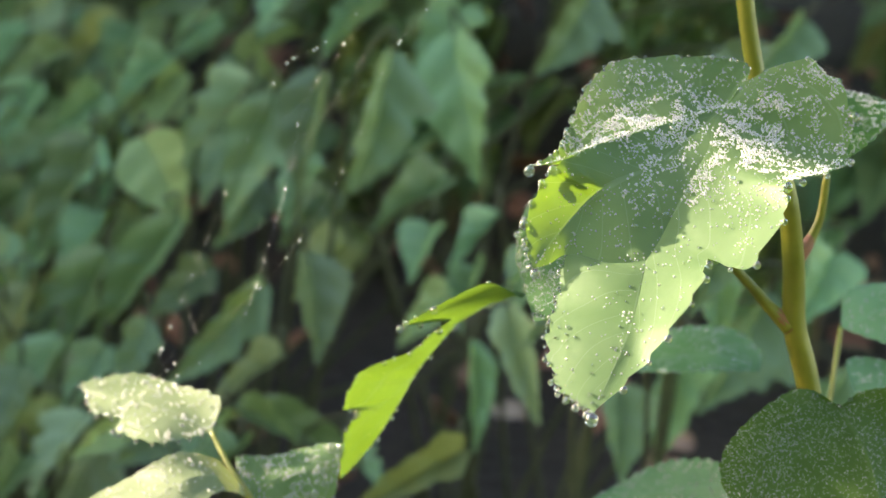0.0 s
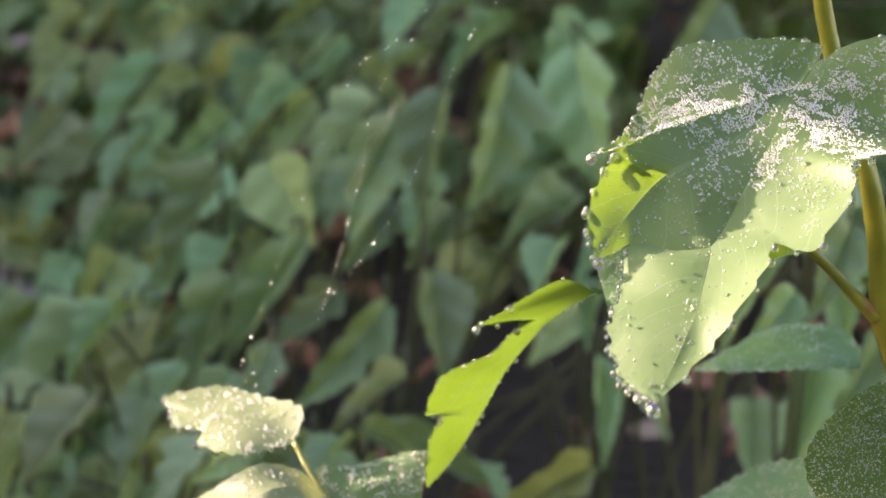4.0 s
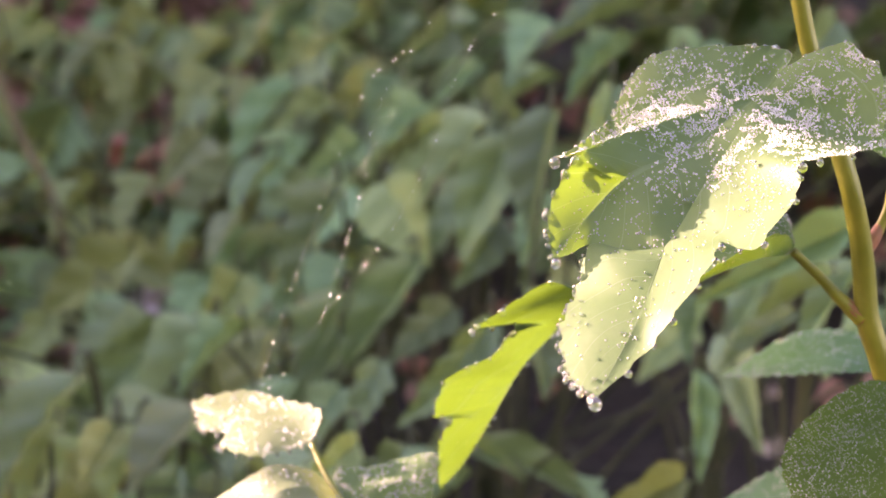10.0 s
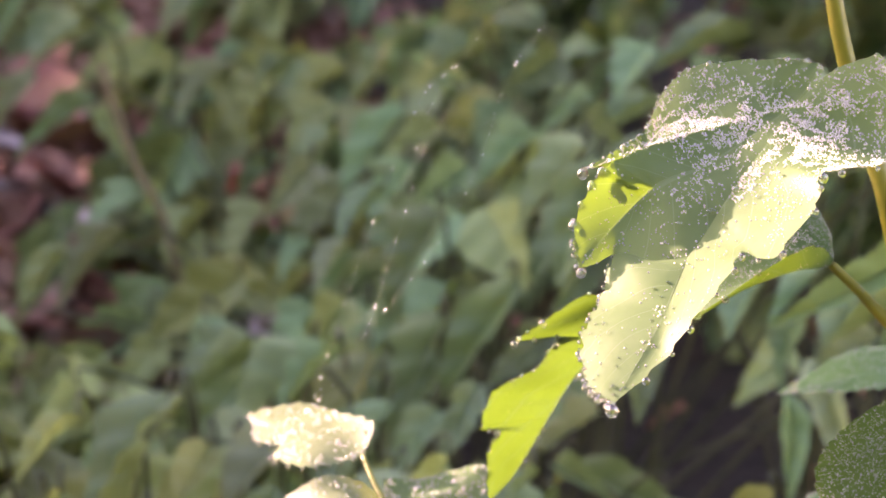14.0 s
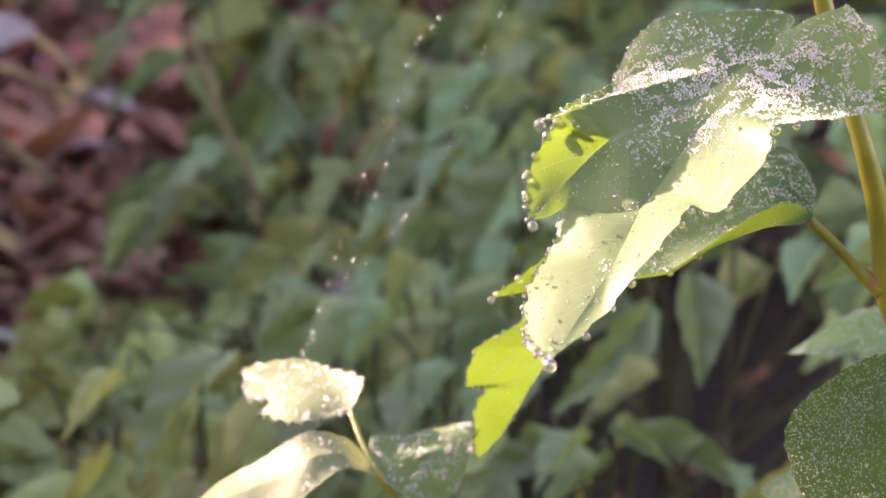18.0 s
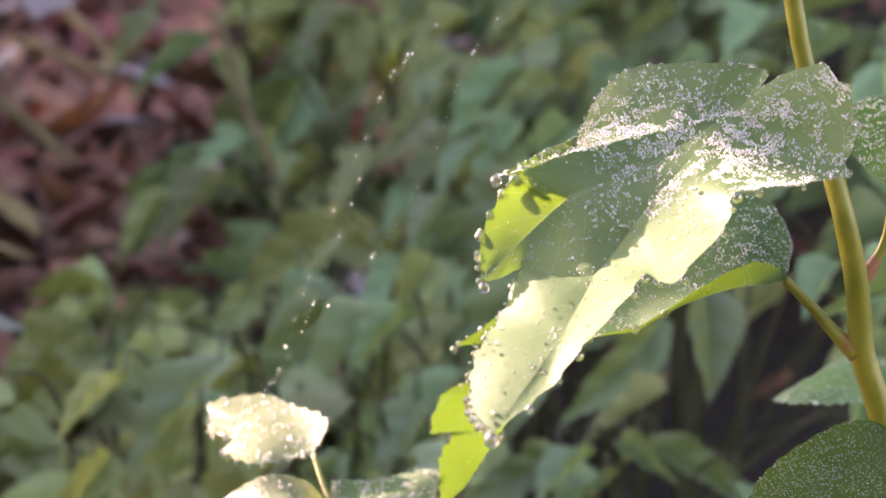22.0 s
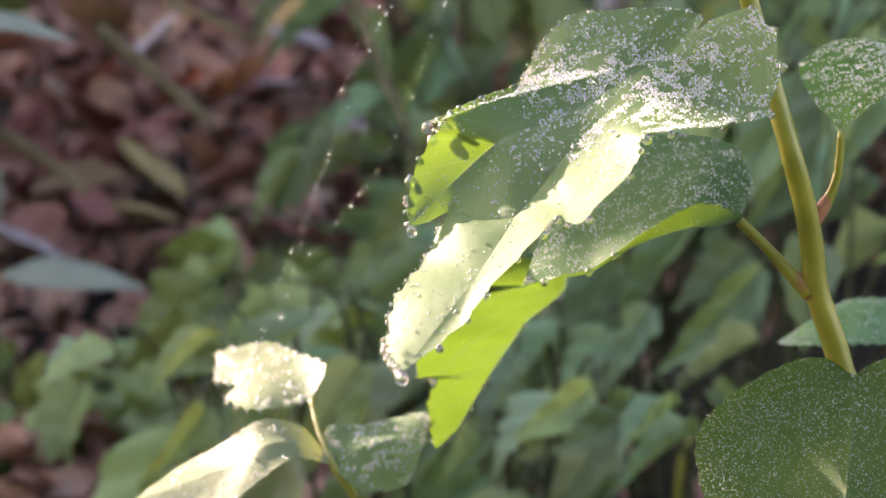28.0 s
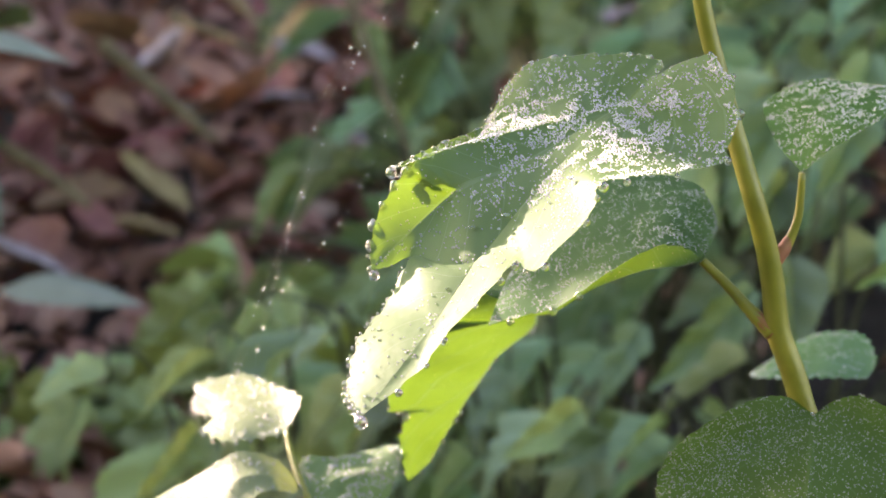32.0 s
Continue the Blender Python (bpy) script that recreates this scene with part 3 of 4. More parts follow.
LEAVES_C = [
    (0.092, 0.422, 0.108, 0.056, 0.394, 0.098, 0.014),
    (0.095, 0.512, 0.157, 0.083, 0.484, 0.148, 0.018),
    (0.101, 0.462, 0.132, 0.101, 0.434, 0.106, 0.011),
    (0.109, 0.452, 0.146, 0.115, 0.424, 0.118, 0.014),
    (0.113, 0.512, 0.142, 0.099, 0.484, 0.133, 0.012),
    (0.117, 0.512, 0.162, 0.095, 0.484, 0.150, 0.010),
    (0.121, 0.472, 0.161, 0.107, 0.444, 0.143, 0.013),
    (0.148, 0.452, 0.121, 0.144, 0.424, 0.099, 0.021),
    (0.177, 0.482, 0.127, 0.163, 0.454, 0.097, 0.020),
    (0.196, 0.462, 0.152, 0.173, 0.434, 0.118, 0.025),
    (0.220, 0.472, 0.163, 0.202, 0.444, 0.146, 0.022),
    (-0.132, 0.612, 0.090, -0.144, 0.584, 0.088, 0.009),
    (-0.066, 0.572, 0.115, -0.092, 0.544, 0.111, 0.009),
]
LEAVES_D = [
    (-0.048, 0.572, 0.118, -0.078, 0.544, 0.090, 0.018),
    (-0.040, 0.562, 0.118, -0.063, 0.534, 0.108, 0.014),
    (-0.029, 0.592, 0.112, -0.043, 0.564, 0.080, 0.023),
    (-0.004, 0.572, 0.129, -0.025, 0.544, 0.094, 0.016),
    (-0.004, 0.652, 0.125, -0.033, 0.624, 0.103, 0.017),
    (-0.004, 0.652, 0.151, -0.025, 0.624, 0.119, 0.020),
    (0.003, 0.632, 0.128, -0.015, 0.604, 0.109, 0.018),
    (0.013, 0.642, 0.155, 0.026, 0.614, 0.132, 0.033),
    (0.015, 0.632, 0.128, -0.002, 0.604, 0.113, 0.019),
    (0.022, 0.597, 0.136, -0.009, 0.569, 0.099, 0.020),
    (0.037, 0.612, 0.116, 0.014, 0.584, 0.106, 0.017),
    (0.042, 0.632, 0.158, 0.031, 0.604, 0.145, 0.015),
    (0.047, 0.612, 0.183, 0.019, 0.584, 0.162, 0.017),
]
LEAVES_E = [
    (0.051, 0.587, 0.183, 0.034, 0.559, 0.147, 0.024),
    (0.052, 0.612, 0.149, 0.038, 0.584, 0.131, 0.019),
    (0.066, 0.582, 0.193, 0.054, 0.554, 0.157, 0.023),
    (0.069, 0.612, 0.158, 0.056, 0.584, 0.144, 0.017),
    (0.077, 0.612, 0.145, 0.057, 0.584, 0.131, 0.019),
    (0.086, 0.612, 0.127, 0.063, 0.584, 0.112, 0.019),
    (0.111, 0.582, 0.209, 0.113, 0.554, 0.165, 0.028),
    (0.118, 0.582, 0.119, 0.098, 0.554, 0.107, 0.017),
    (0.126, 0.642, 0.145, 0.093, 0.614, 0.131, 0.018),
    (0.164, 0.612, 0.142, 0.145, 0.584, 0.125, 0.020),
    (0.177, 0.652, 0.216, 0.156, 0.624, 0.190, 0.027),
    (0.245, 0.612, 0.216, 0.222, 0.584, 0.199, 0.020),
    (-0.173, 0.762, 0.079, -0.188, 0.734, 0.067, 0.015),
]
LEAVES_F = [
    (-0.155, 0.762, 0.068, -0.166, 0.734, 0.056, 0.015),
    (-0.111, 0.762, 0.076, -0.126, 0.734, 0.059, 0.017),
    (-0.092, 0.732, 0.091, -0.085, 0.704, 0.064, 0.023),
    (-0.051, 0.732, 0.098, -0.065, 0.704, 0.084, 0.019),
    (-0.038, 0.672, 0.113, -0.053, 0.644, 0.093, 0.019),
    (-0.036, 0.732, 0.122, -0.051, 0.704, 0.111, 0.014),
    (-0.022, 0.772, 0.136, -0.043, 0.744, 0.121, 0.018),
    (-0.020, 0.743, 0.113, -0.053, 0.715, 0.083, 0.020),
    (-0.006, 0.772, 0.130, -0.032, 0.744, 0.120, 0.017),
    (0.005, 0.732, 0.136, -0.011, 0.704, 0.119, 0.020),
    (0.011, 0.772, 0.146, -0.015, 0.744, 0.131, 0.018),
    (0.053, 0.712, 0.175, 0.070, 0.684, 0.164, 0.021),
    (0.080, 0.762, 0.199, 0.066, 0.734, 0.187, 0.019),
]
LEAVES_G = [
    (0.113, 0.732, 0.192, 0.083, 0.704, 0.180, 0.015),
    (0.118, 0.732, 0.208, 0.073, 0.704, 0.201, 0.018),
    (0.135, 0.692, 0.201, 0.115, 0.664, 0.181, 0.023),
    (-0.155, 0.852, 0.093, -0.177, 0.824, 0.068, 0.014),
    (-0.132, 0.852, 0.100, -0.161, 0.824, 0.077, 0.016),
    (-0.123, 0.892, 0.112, -0.155, 0.864, 0.100, 0.017),
    (-0.106, 0.812, 0.077, -0.119, 0.784, 0.062, 0.020),
    (-0.093, 0.782, 0.101, -0.059, 0.754, 0.088, 0.021),
    (-0.071, 0.892, 0.105, -0.088, 0.864, 0.088, 0.020),
    (-0.052, 0.862, 0.130, -0.070, 0.834, 0.113, 0.018),
    (-0.049, 0.862, 0.095, -0.066, 0.834, 0.089, 0.016),
    (-0.012, 0.872, 0.152, -0.043, 0.844, 0.116, 0.022),
    (-0.012, 0.812, 0.140, -0.027, 0.784, 0.117, 0.019),
]
LEAVES_H = [
    (0.002, 0.892, 0.166, -0.024, 0.864, 0.148, 0.021),
    (0.004, 0.872, 0.145, -0.024, 0.844, 0.136, 0.014),
    (0.030, 0.892, 0.154, -0.002, 0.864, 0.135, 0.017),
    (0.038, 0.792, 0.158, 0.015, 0.764, 0.144, 0.017),
    (0.051, 0.832, 0.183, 0.026, 0.804, 0.172, 0.021),
    (0.066, 0.852, 0.165, 0.041, 0.824, 0.152, 0.015),
    (0.094, 0.812, 0.166, 0.057, 0.784, 0.158, 0.016),
    (-0.156, 1.012, 0.163, -0.186, 0.984, 0.155, 0.015),
    (-0.150, 0.942, 0.144, -0.185, 0.914, 0.123, 0.013),
    (-0.117, 1.012, 0.149, -0.139, 0.984, 0.147, 0.012),
    (-0.098, 0.912, 0.097, -0.119, 0.884, 0.084, 0.023),
    (-0.094, 1.012, 0.145, -0.085, 0.984, 0.118, 0.024),
    (-0.091, 1.012, 0.146, -0.120, 0.984, 0.130, 0.014),
]
LEAVES_I = [
    (-0.051, 1.012, 0.099, -0.070, 0.984, 0.090, 0.016),
    (-0.044, 0.962, 0.141, -0.064, 0.934, 0.125, 0.021),
    (-0.041, 0.912, 0.134, -0.059, 0.884, 0.119, 0.016),
    (-0.037, 0.982, 0.152, -0.067, 0.954, 0.140, 0.016),
    (-0.026, 0.932, 0.144, -0.040, 0.904, 0.131, 0.017),
    (0.023, 0.912, 0.176, -0.008, 0.884, 0.160, 0.020),
    (-0.161, 1.032, 0.122, -0.136, 1.004, 0.101, 0.019),
    (-0.117, 1.062, 0.126, -0.130, 1.034, 0.105, 0.018),
]
LEAVES_J = [
    (0.116, 0.312, 0.211, 0.073, 0.288, 0.196, 0.013),
    (0.114, 0.322, 0.195, 0.088, 0.298, 0.189, 0.010),
    (0.123, 0.332, 0.196, 0.101, 0.308, 0.178, 0.013),
    (0.108, 0.342, 0.180, 0.084, 0.318, 0.175, 0.010),
    (0.136, 0.312, 0.208, 0.122, 0.288, 0.189, 0.016),
    (0.141, 0.342, 0.197, 0.139, 0.318, 0.172, 0.015),
    (0.133, 0.352, 0.180, 0.116, 0.328, 0.167, 0.013),
    (0.148, 0.342, 0.218, 0.131, 0.318, 0.209, 0.014),
]


def near_shrub(leaves, seed, label):
    """A shrub from its leaves' stalk ends and tips; each hangs on an arching stem."""
    g = random.Random(seed)
    cx, cy = sum(r[0] for r in leaves) / len(leaves), sum(r[1] for r in leaves) / len(leaves) + 0.05
    ob = thing("leafy_shrub", (cx, cy, 0), label, "shrub", "shrubs in the shade")
    for r in leaves:
        base, tip, wide = Vector(r[:3]), Vector(r[3:6]), r[6]
        v, f = tube([(cx + g.uniform(-0.02, 0.02), cy + g.uniform(-0.01, 0.03), -0.01), ((cx * 0.4 + base.x * 0.6), (cy + 0.02) * 0.5 + base.y * 0.5, base.z * 0.85), base + Vector((0, 0.006, 0.008)), base],
                    [0.0012, 0.0009, 0.0006, 0.0005], 6, 14)
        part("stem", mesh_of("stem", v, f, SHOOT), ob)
        y = (tip - base)
        long = y.length
        y.normalize()
        face = Vector((g.uniform(-0.8, 0.5), -0.65, g.uniform(0.15, 1.15)))
        z = (face - y * face.dot(y)).normalized()
        x = y.cross(z)
        m = Matrix.Translation(base) @ Matrix((x, y, z)).transposed().to_4x4() @ Matrix.Diagonal((wide / 0.84, long, long, 1))
        # pale leaves grow likelier to the left, their colour imitating haze there
        young, grey = (0.75, 0.2) if base.x < -0.07 and base.y < 0.5 else (0.38, 0.34) if base.x < -0.02 else (0.12, 0.2) if base.x < 0.02 else (0.02, 0.05)
        pick = g.random()
        part("leaf", (YOUNG if pick < young else GREY if pick < young + grey else LEAVES)[g.randrange(6)], ob, "", m)


NEAREST = [r for rows in (LEAVES_A, LEAVES_B, LEAVES_C, LEAVES_D, LEAVES_E, LEAVES_F, LEAVES_G, LEAVES_H, LEAVES_I) for r in rows]
g3 = random.Random(23)
BENEATH = []
for _ in range(190):
    r = g3.choice(NEAREST)
    base = Vector(r[:3]) + Vector((g3.uniform(-0.045, 0.045), g3.uniform(0.0, 0.06), -g3.uniform(0.02, 0.06)))
    size = g3.uniform(0.034, 0.056)
    tip = base + Vector((g3.uniform(-1.0, -0.15), g3.uniform(-0.5, -0.1), g3.uniform(-0.8, -0.25))).normalized() * size
    if tip.z > 0.02 and not (0.0 < base.x < 0.2 and base.y < 0.8):
        BENEATH.append((*base, *tip, size * g3.uniform(0.42, 0.6)))
EVERY = sorted(NEAREST + BENEATH, key=lambda r: (round(r[1] / 0.09), r[0]))
for k in range(0, len(EVERY), 6):
    near_shrub(EVERY[k:k + 6], 300 + k, "green shrub with pointed drooping leaves in shade")

near_shrub(LEAVES_J[:4], 290, "light green young shrub just behind the dewy plant")
near_shrub(LEAVES_J[4:], 291, "light green young shrub just behind the dewy plant")

g0 = random.Random(21)
for iy in range(13):
    y = 0.50 + iy * 0.14
    half = 0.20 + 0.17 * y
    for ix in range(6):
        x = 0.13 * y + (ix - 2.5) / 2.5 * half + g0.uniform(-0.04, 0.04)
        tall = g0.uniform(0.09, 0.15) if x > 0 else g0.uniform(0.05, 0.10)
        if 0.05 < x < 0.26 and 0.60 < y < 0.98 or y < 0.90:
            continue
        if x < -0.10 - 0.06 * (y - 0.8) and 0.72 < y < 1.75 or x < -0.05 and y < 0.74:
            continue
        shrub(x, y + g0.uniform(-0.05, 0.05), tall, 4, 0.06, 100 + iy * 10 + ix, "low green shrub with lobed drooping leaves in shade")

for k in range(9):
    shrub(-0.235 + 0.024 * k, g0.uniform(0.60, 0.72), g0.uniform(0.05, 0.085), 3, 0.05, 400 + k, "low olive-green shrub at the edge of the leaf litter")

# ---- the plant in the sun ----
plant = thing("dewy_plant", (0.066, 0.012, 0.0), "young green shrub stem with dew-beaded lobed leaves", "plant")
v, f = tube([(0.072, 0.004, -0.01), (0.069, 0.001, 0.12), (0.0635, -0.001, 0.225), (0.0580, -0.002, 0.2498), (0.0540, -0.0025, 0.2610), (0.0528, -0.003, 0.2690), (0.0515, -0.004, 0.2755), (0.0490, -0.0055, 0.2845), (0.0455, -0.0040, 0.2950),
             (0.0425, -0.0015, 0.3042), (0.0390, -0.0013, 0.3175), (0.034, 0.0, 0.345), (0.028, 0.004, 0.39), (0.024, 0.008, 0.44)],
            [0.0026, 0.0024, 0.0022, 0.0021, 0.0021, 0.0020, 0.0019, 0.0018, 0.0017, 0.0016, 0.0015, 0.0013, 0.0011, 0.0006], 16, 90)
stem = part("stem", mesh_of("stem", v, f, STEM), plant, "smooth yellow-green stem")
v, f = tube([(0.0530, -0.003, 0.2610), (0.0490, -0.002, 0.2645), (0.0455, -0.0012, 0.2680), (0.0408, -0.0005, 0.2722)], [0.0016, 0.0011, 0.0009, 0.0008], 10, 18)
part("petiole", mesh_of("petiole", v, f, STEM), plant)
v, f = tube([(0.0530, -0.0030, 0.2735), (0.0550, -0.0024, 0.2765), (0.0565, -0.002, 0.281), (0.0568, -0.0018, 0.2882)], [0.0013, 0.0008, 0.0006], 10, 12)
part("petiole", mesh_of("petiole", v, f, STEM), plant)
v, f = tube([(0.043, -0.003, 0.302), (0.037, -0.018, 0.302), (0.0289, -0.0321, 0.3045)], [0.0010, 0.0008, 0.0007], 10, 14)
part("petiole", mesh_of("petiole", v, f, STEM), plant)

for pts, thick in ((((0.0532, -0.0030, 0.2609), (0.0514, -0.0026, 0.2625), (0.0494, -0.0021, 0.2642)), 0.00155), (((0.0530, -0.0030, 0.2735), (0.0543, -0.0026, 0.2754), (0.0553, -0.0023, 0.2773)), 0.00135)):
    v, f = tube(pts, [thick * 0.98, thick * 0.9, thick * 0.62], 12, 12)
    part("joint", mesh_of("joint", v, f, RED_NODE), plant, "reddish swelling where the stalk joins")

# upper leaf: a middle lobe, a side lobe folded along its own vein, a roof-like lobe above it
HUB, TIP, END = (0.0289, -0.0321, 0.3050), (-0.0040, -0.0925, 0.2705), (-0.0071, -0.0600, 0.2835)
MID = [HUB, (0.0218, -0.0470, 0.3000), (0.0158, -0.0565, 0.2945), (0.0090, -0.0650, 0.2868), (0.0035, -0.0800, 0.2795), TIP]
VEIN = [HUB, (0.0140, -0.0470, 0.2980), (0.0065, -0.0516, 0.2958), (0.0026, -0.0512, 0.2926), (-0.0035, -0.0560, 0.2870), END]
RIDGE = [HUB, (0.0200, -0.0365, 0.3030), (0.0110, -0.0425, 0.3016), (0.0035, -0.0472, 0.3002), (-0.0015, -0.0500, 0.2985)]
UPPER_EDGE = RIDGE + [(-0.0047, -0.0513, 0.2953), (-0.0074, -0.0540, 0.2899), (-0.0077, -0.0575, 0.2860), END]
ROOF_EDGE = [HUB, (0.0342, -0.0245, 0.3097), (0.0285, -0.0208, 0.3106), (0.0142, -0.0178, 0.3087), (0.0090, -0.0187, 0.3043), (0.0058, -0.0222, 0.2985), (0.0012, -0.0383, 0.2990), (-0.0022, -0.0460, 0.2985), (-0.0058, -0.0465, 0.2963)]
NOTCH = [(0.0090, -0.0650, 0.2868), (0.0040, -0.0625, 0.2855), (-0.0013, -0.0576, 0.2853)]
FLOOR_EDGE = MID[:3] + NOTCH + [(-0.0045, -0.0590, 0.2840), END]
LEFT_EDGE = NOTCH + [(-0.0040, -0.0650, 0.2800), (-0.0073, -0.0739, 0.2762), (-0.0075, -0.0832, 0.2721), (-0.0062, -0.0885, 0.2712), TIP]
RIGHT = [(0.0, *HUB), (0.0, 0.0330, -0.0285, 0.3086), (0.0, 0.0416, -0.0306, 0.3128), (0.02, 0.0462, -0.0400, 0.3084), (0.05, 0.0445, -0.0475, 0.2997), (0.15, 0.0325, -0.0650, 0.3007), (0.22, 0.0275, -0.0703, 0.3006),
         (0.34, 0.0267, -0.0752, 0.2975), (0.42, 0.0195, -0.0827, 0.2905), (0.52, 0.0159, -0.0745, 0.2895), (0.60, 0.0133, -0.0810, 0.2875), (0.72, 0.0073, -0.0873, 0.2815), (0.82, 0.0033, -0.0880, 0.2760), (1.0, *TIP)]


def patch(inner, outer, n=60, m=8, bulge=0.0, teeth=0.0, pitch=6, begin=0.0, ripple=0.0003, across=(0.5, 1.0), tag=0):
    """A sheet between two splines, toothed along the outer one from begin on."""
    verts, faces, uvs, tips, rows = [], [], [], [], []
    for k in range(n + 1):
        q = k / n
        a, e = spline(inner, q), spline(outer, q)
        out, spike = e - a, Vector((0, 0, 0))
        if teeth and q > begin and k < n and out.length > 1e-5:
            spike = out.normalized() * teeth * (0.6 - (k % pitch) / (pitch - 1))
            if k % pitch == 0:
                tips.append(e + spike)
        step = spline(inner, min(1, q + 0.02)) - spline(inner, max(0, q - 0.02))
        normal = out.cross(step)
        normal = normal.normalized() if normal.length > 1e-12 else Vector((0, 0, 1))
        if normal.z < 0:
            normal = -normal
        row = []
        for j in range(m + 1):
            f = j / m
            p = a.lerp(e, f) + spike * max(0.0, f * 4 - 3) + normal * bulge * math.sin(math.pi * f) * min(1, out.length / 0.01)
            p += normal * ripple * noise.noise(p * 170) * math.sin(math.pi * min(1, f * 1.2))
            row.append(len(verts))
            verts.append(p)
            uvs.append((q, across[0] + (across[1] - across[0]) * f))
        rows.append((tag, q, row))
    for k in range(n):
        for j in range(m):
            u = k * (m + 1) + j
            faces.append((u, u + 1, u + m + 2, u + m + 1))
    return verts, faces, uvs, tips, rows


def joined(sheets):
    """Sheets put together into one blade."""
    verts, faces, uvs, tips, rows = [], [], [], [], []
    for v, f, u, t, r in sheets:
        base = len(verts)
        verts += v
        faces += [tuple(i + base for i in face) for face in f]
        uvs += u
        tips += t
        rows += [(tag, q, [i + base for i in row]) for tag, q, row in r]
    return verts, faces, uvs, tips, rows


lv, lf, lu, tips, rows = joined([
    patch(RIDGE + [ROOF_EDGE[-1]], ROOF_EDGE, 120, 12, -0.0020, 0.0009, 6, 0.15, 0.0012, across=(0.75, 1.0), tag=0),
    patch(VEIN, UPPER_EDGE, 72, 8, -0.0004, 0.0005, 5, 0.5, across=(0.5, 0.75), tag=1),
    patch(VEIN, FLOOR_EDGE, 72, 10, 0.0003, 0.0004, 5, 0.92, 0.00012, across=(0.5, 0.3), tag=2),
    patch(MID[3:], LEFT_EDGE, 72, 8, 0.0004, 0.0009, 5, 0.3, 0.00008, across=(0.5, 0.0), tag=3),
    (lambda b: (b[0], b[1], b[2], b[3], [(4, q, r) for _, q, r in b[4]]))(blade(MID, RIGHT, RIGHT, n=120, m=10, camber=0.0006, teeth=0.0011, pitch=6, ripple=0.0001, halves=(1,))),
])
leaf = part("leaf", mesh_of("leaf", lv, lf, BLADE, lu), plant, "large lobed leaf in sun, edged with dew drops")
g1 = random.Random(5)
for k, p in enumerate(tips):
    drop(leaf, p, g1.choice((0.0004, 0.0005, 0.0006, 0.0008)))
drop(leaf, Vector((-0.0042, -0.0927, 0.2703)), 0.00100, "largest drop, at the leaf's tip")
drop(leaf, Vector((-0.0060, -0.0467, 0.2964)), 0.00090)
for x, y, z, r in ((0.0240, -0.0430, 0.2998, 0.0012), (0.0130, -0.0590, 0.2926, 0.0009), (0.0080, -0.0600, 0.2908, 0.0007), (0.0170, -0.0560, 0.2956, 0.0008), (0.0260, -0.0540, 0.3004, 0.0007), (0.0225, -0.0600, 0.2990, 0.0006), (0.0110, -0.0560, 0.2948, 0.0005), (0.0180, -0.0400, 0.3024, 0.0006)):
    part("dew_drop", BEAD, leaf, "flat drop lying on the blade", Matrix.Translation((x, y, z)) @ Matrix.Diagonal((r, r, r * 0.55, 1)))


def dew_chance(tag, q, f):
    """Where the fine dew gathers: along the ridge, the ribs near the stalk, and the wing's lower rim."""
    if tag == 0:
        return 1.0 if f < 0.3 else 0.5 if f < 0.55 else 0.3 if f < 0.8 else 0.16
    if tag == 1:
        return 0.6 if q < 0.3 else 0.02
    if tag == 2:
        return 0.25 if q < 0.4 and f < 0.6 else 0.08
    if tag == 3:
        return 0.10 if f < 0.12 else 0.012
    if q < 0.16:
        return 0.7 if f < 0.3 else 0.10
    return (0.9 if f < 0.45 else 0.35 if f < 0.85 else 0.9) if q < 0.42 else (0.5 if f < 0.2 else 0.12) if q < 0.6 else 0.02


mist(leaf, lv, rows, 7500, dew_chance, 0.00023, 0.00009)
for tag, q, row in rows:
    if tag in (3, 4) and g1.random() < (0.16 if tag == 3 else 0.25):
        k = g1.choice((1, 1, 2, 3, 6))
        p, r = lv[row[min(k, len(row) - 1)]], g1.choice((0.00015, 0.0002, 0.00025, 0.0003, 0.0004))
        part("dew_drop", BEAD, leaf, "", Matrix.Translation(p + Vector((-0.2, -0.2, 0.4)) * r) @ Matrix.Diagonal((r, r, r * 0.7, 1)))

g2 = random.Random(71)
for edge, first, last, count in ((LEFT_EDGE, 0.30, 0.98, 26), (UPPER_EDGE, 0.55, 0.98, 12), (ROOF_EDGE, 0.12, 0.62, 22)):
    for k in range(count):
        q = first + (last - first) * (k + g2.random()) / count
        drop(leaf, spline(edge, q) + Vector((g2.uniform(-0.0004, 0.0002), 0, 0.0002)), g2.choice((0.00018, 0.00024, 0.0003, 0.0004)))
for tag, q, row in rows:
    if tag == 0 and 0.35 < q < 0.97:
        for _ in range(2):
            p, r = lv[row[g2.choice((0, 0, 1, 1, 2, 3))]], g2.uniform(0.00010, 0.00030)
            if g2.random() < 0.75:
                part("dew_drop", BEAD, leaf, "", Matrix.Translation(p + Vector((g2.uniform(-0.001, 0.001), 0, 0)) + Vector((-0.1, -0.2, 0.5)) * r) @ Matrix.Diagonal((r, r, r * 0.85, 1)))
for tag, q, row in rows:
    if tag == 3 and q > 0.45:
        for _ in range(2):
            p, r = lv[row[g2.choice((4, 5, 6, 7, 8, 8))]], g2.uniform(0.00014, 0.00034)
            if g2.random() < 0.17:
                part("dew_drop", BEAD, leaf, "", Matrix.Translation(p + Vector((-0.2, -0.2, 0.4)) * r) @ Matrix.Diagonal((r, r, r * 0.8, 1)))

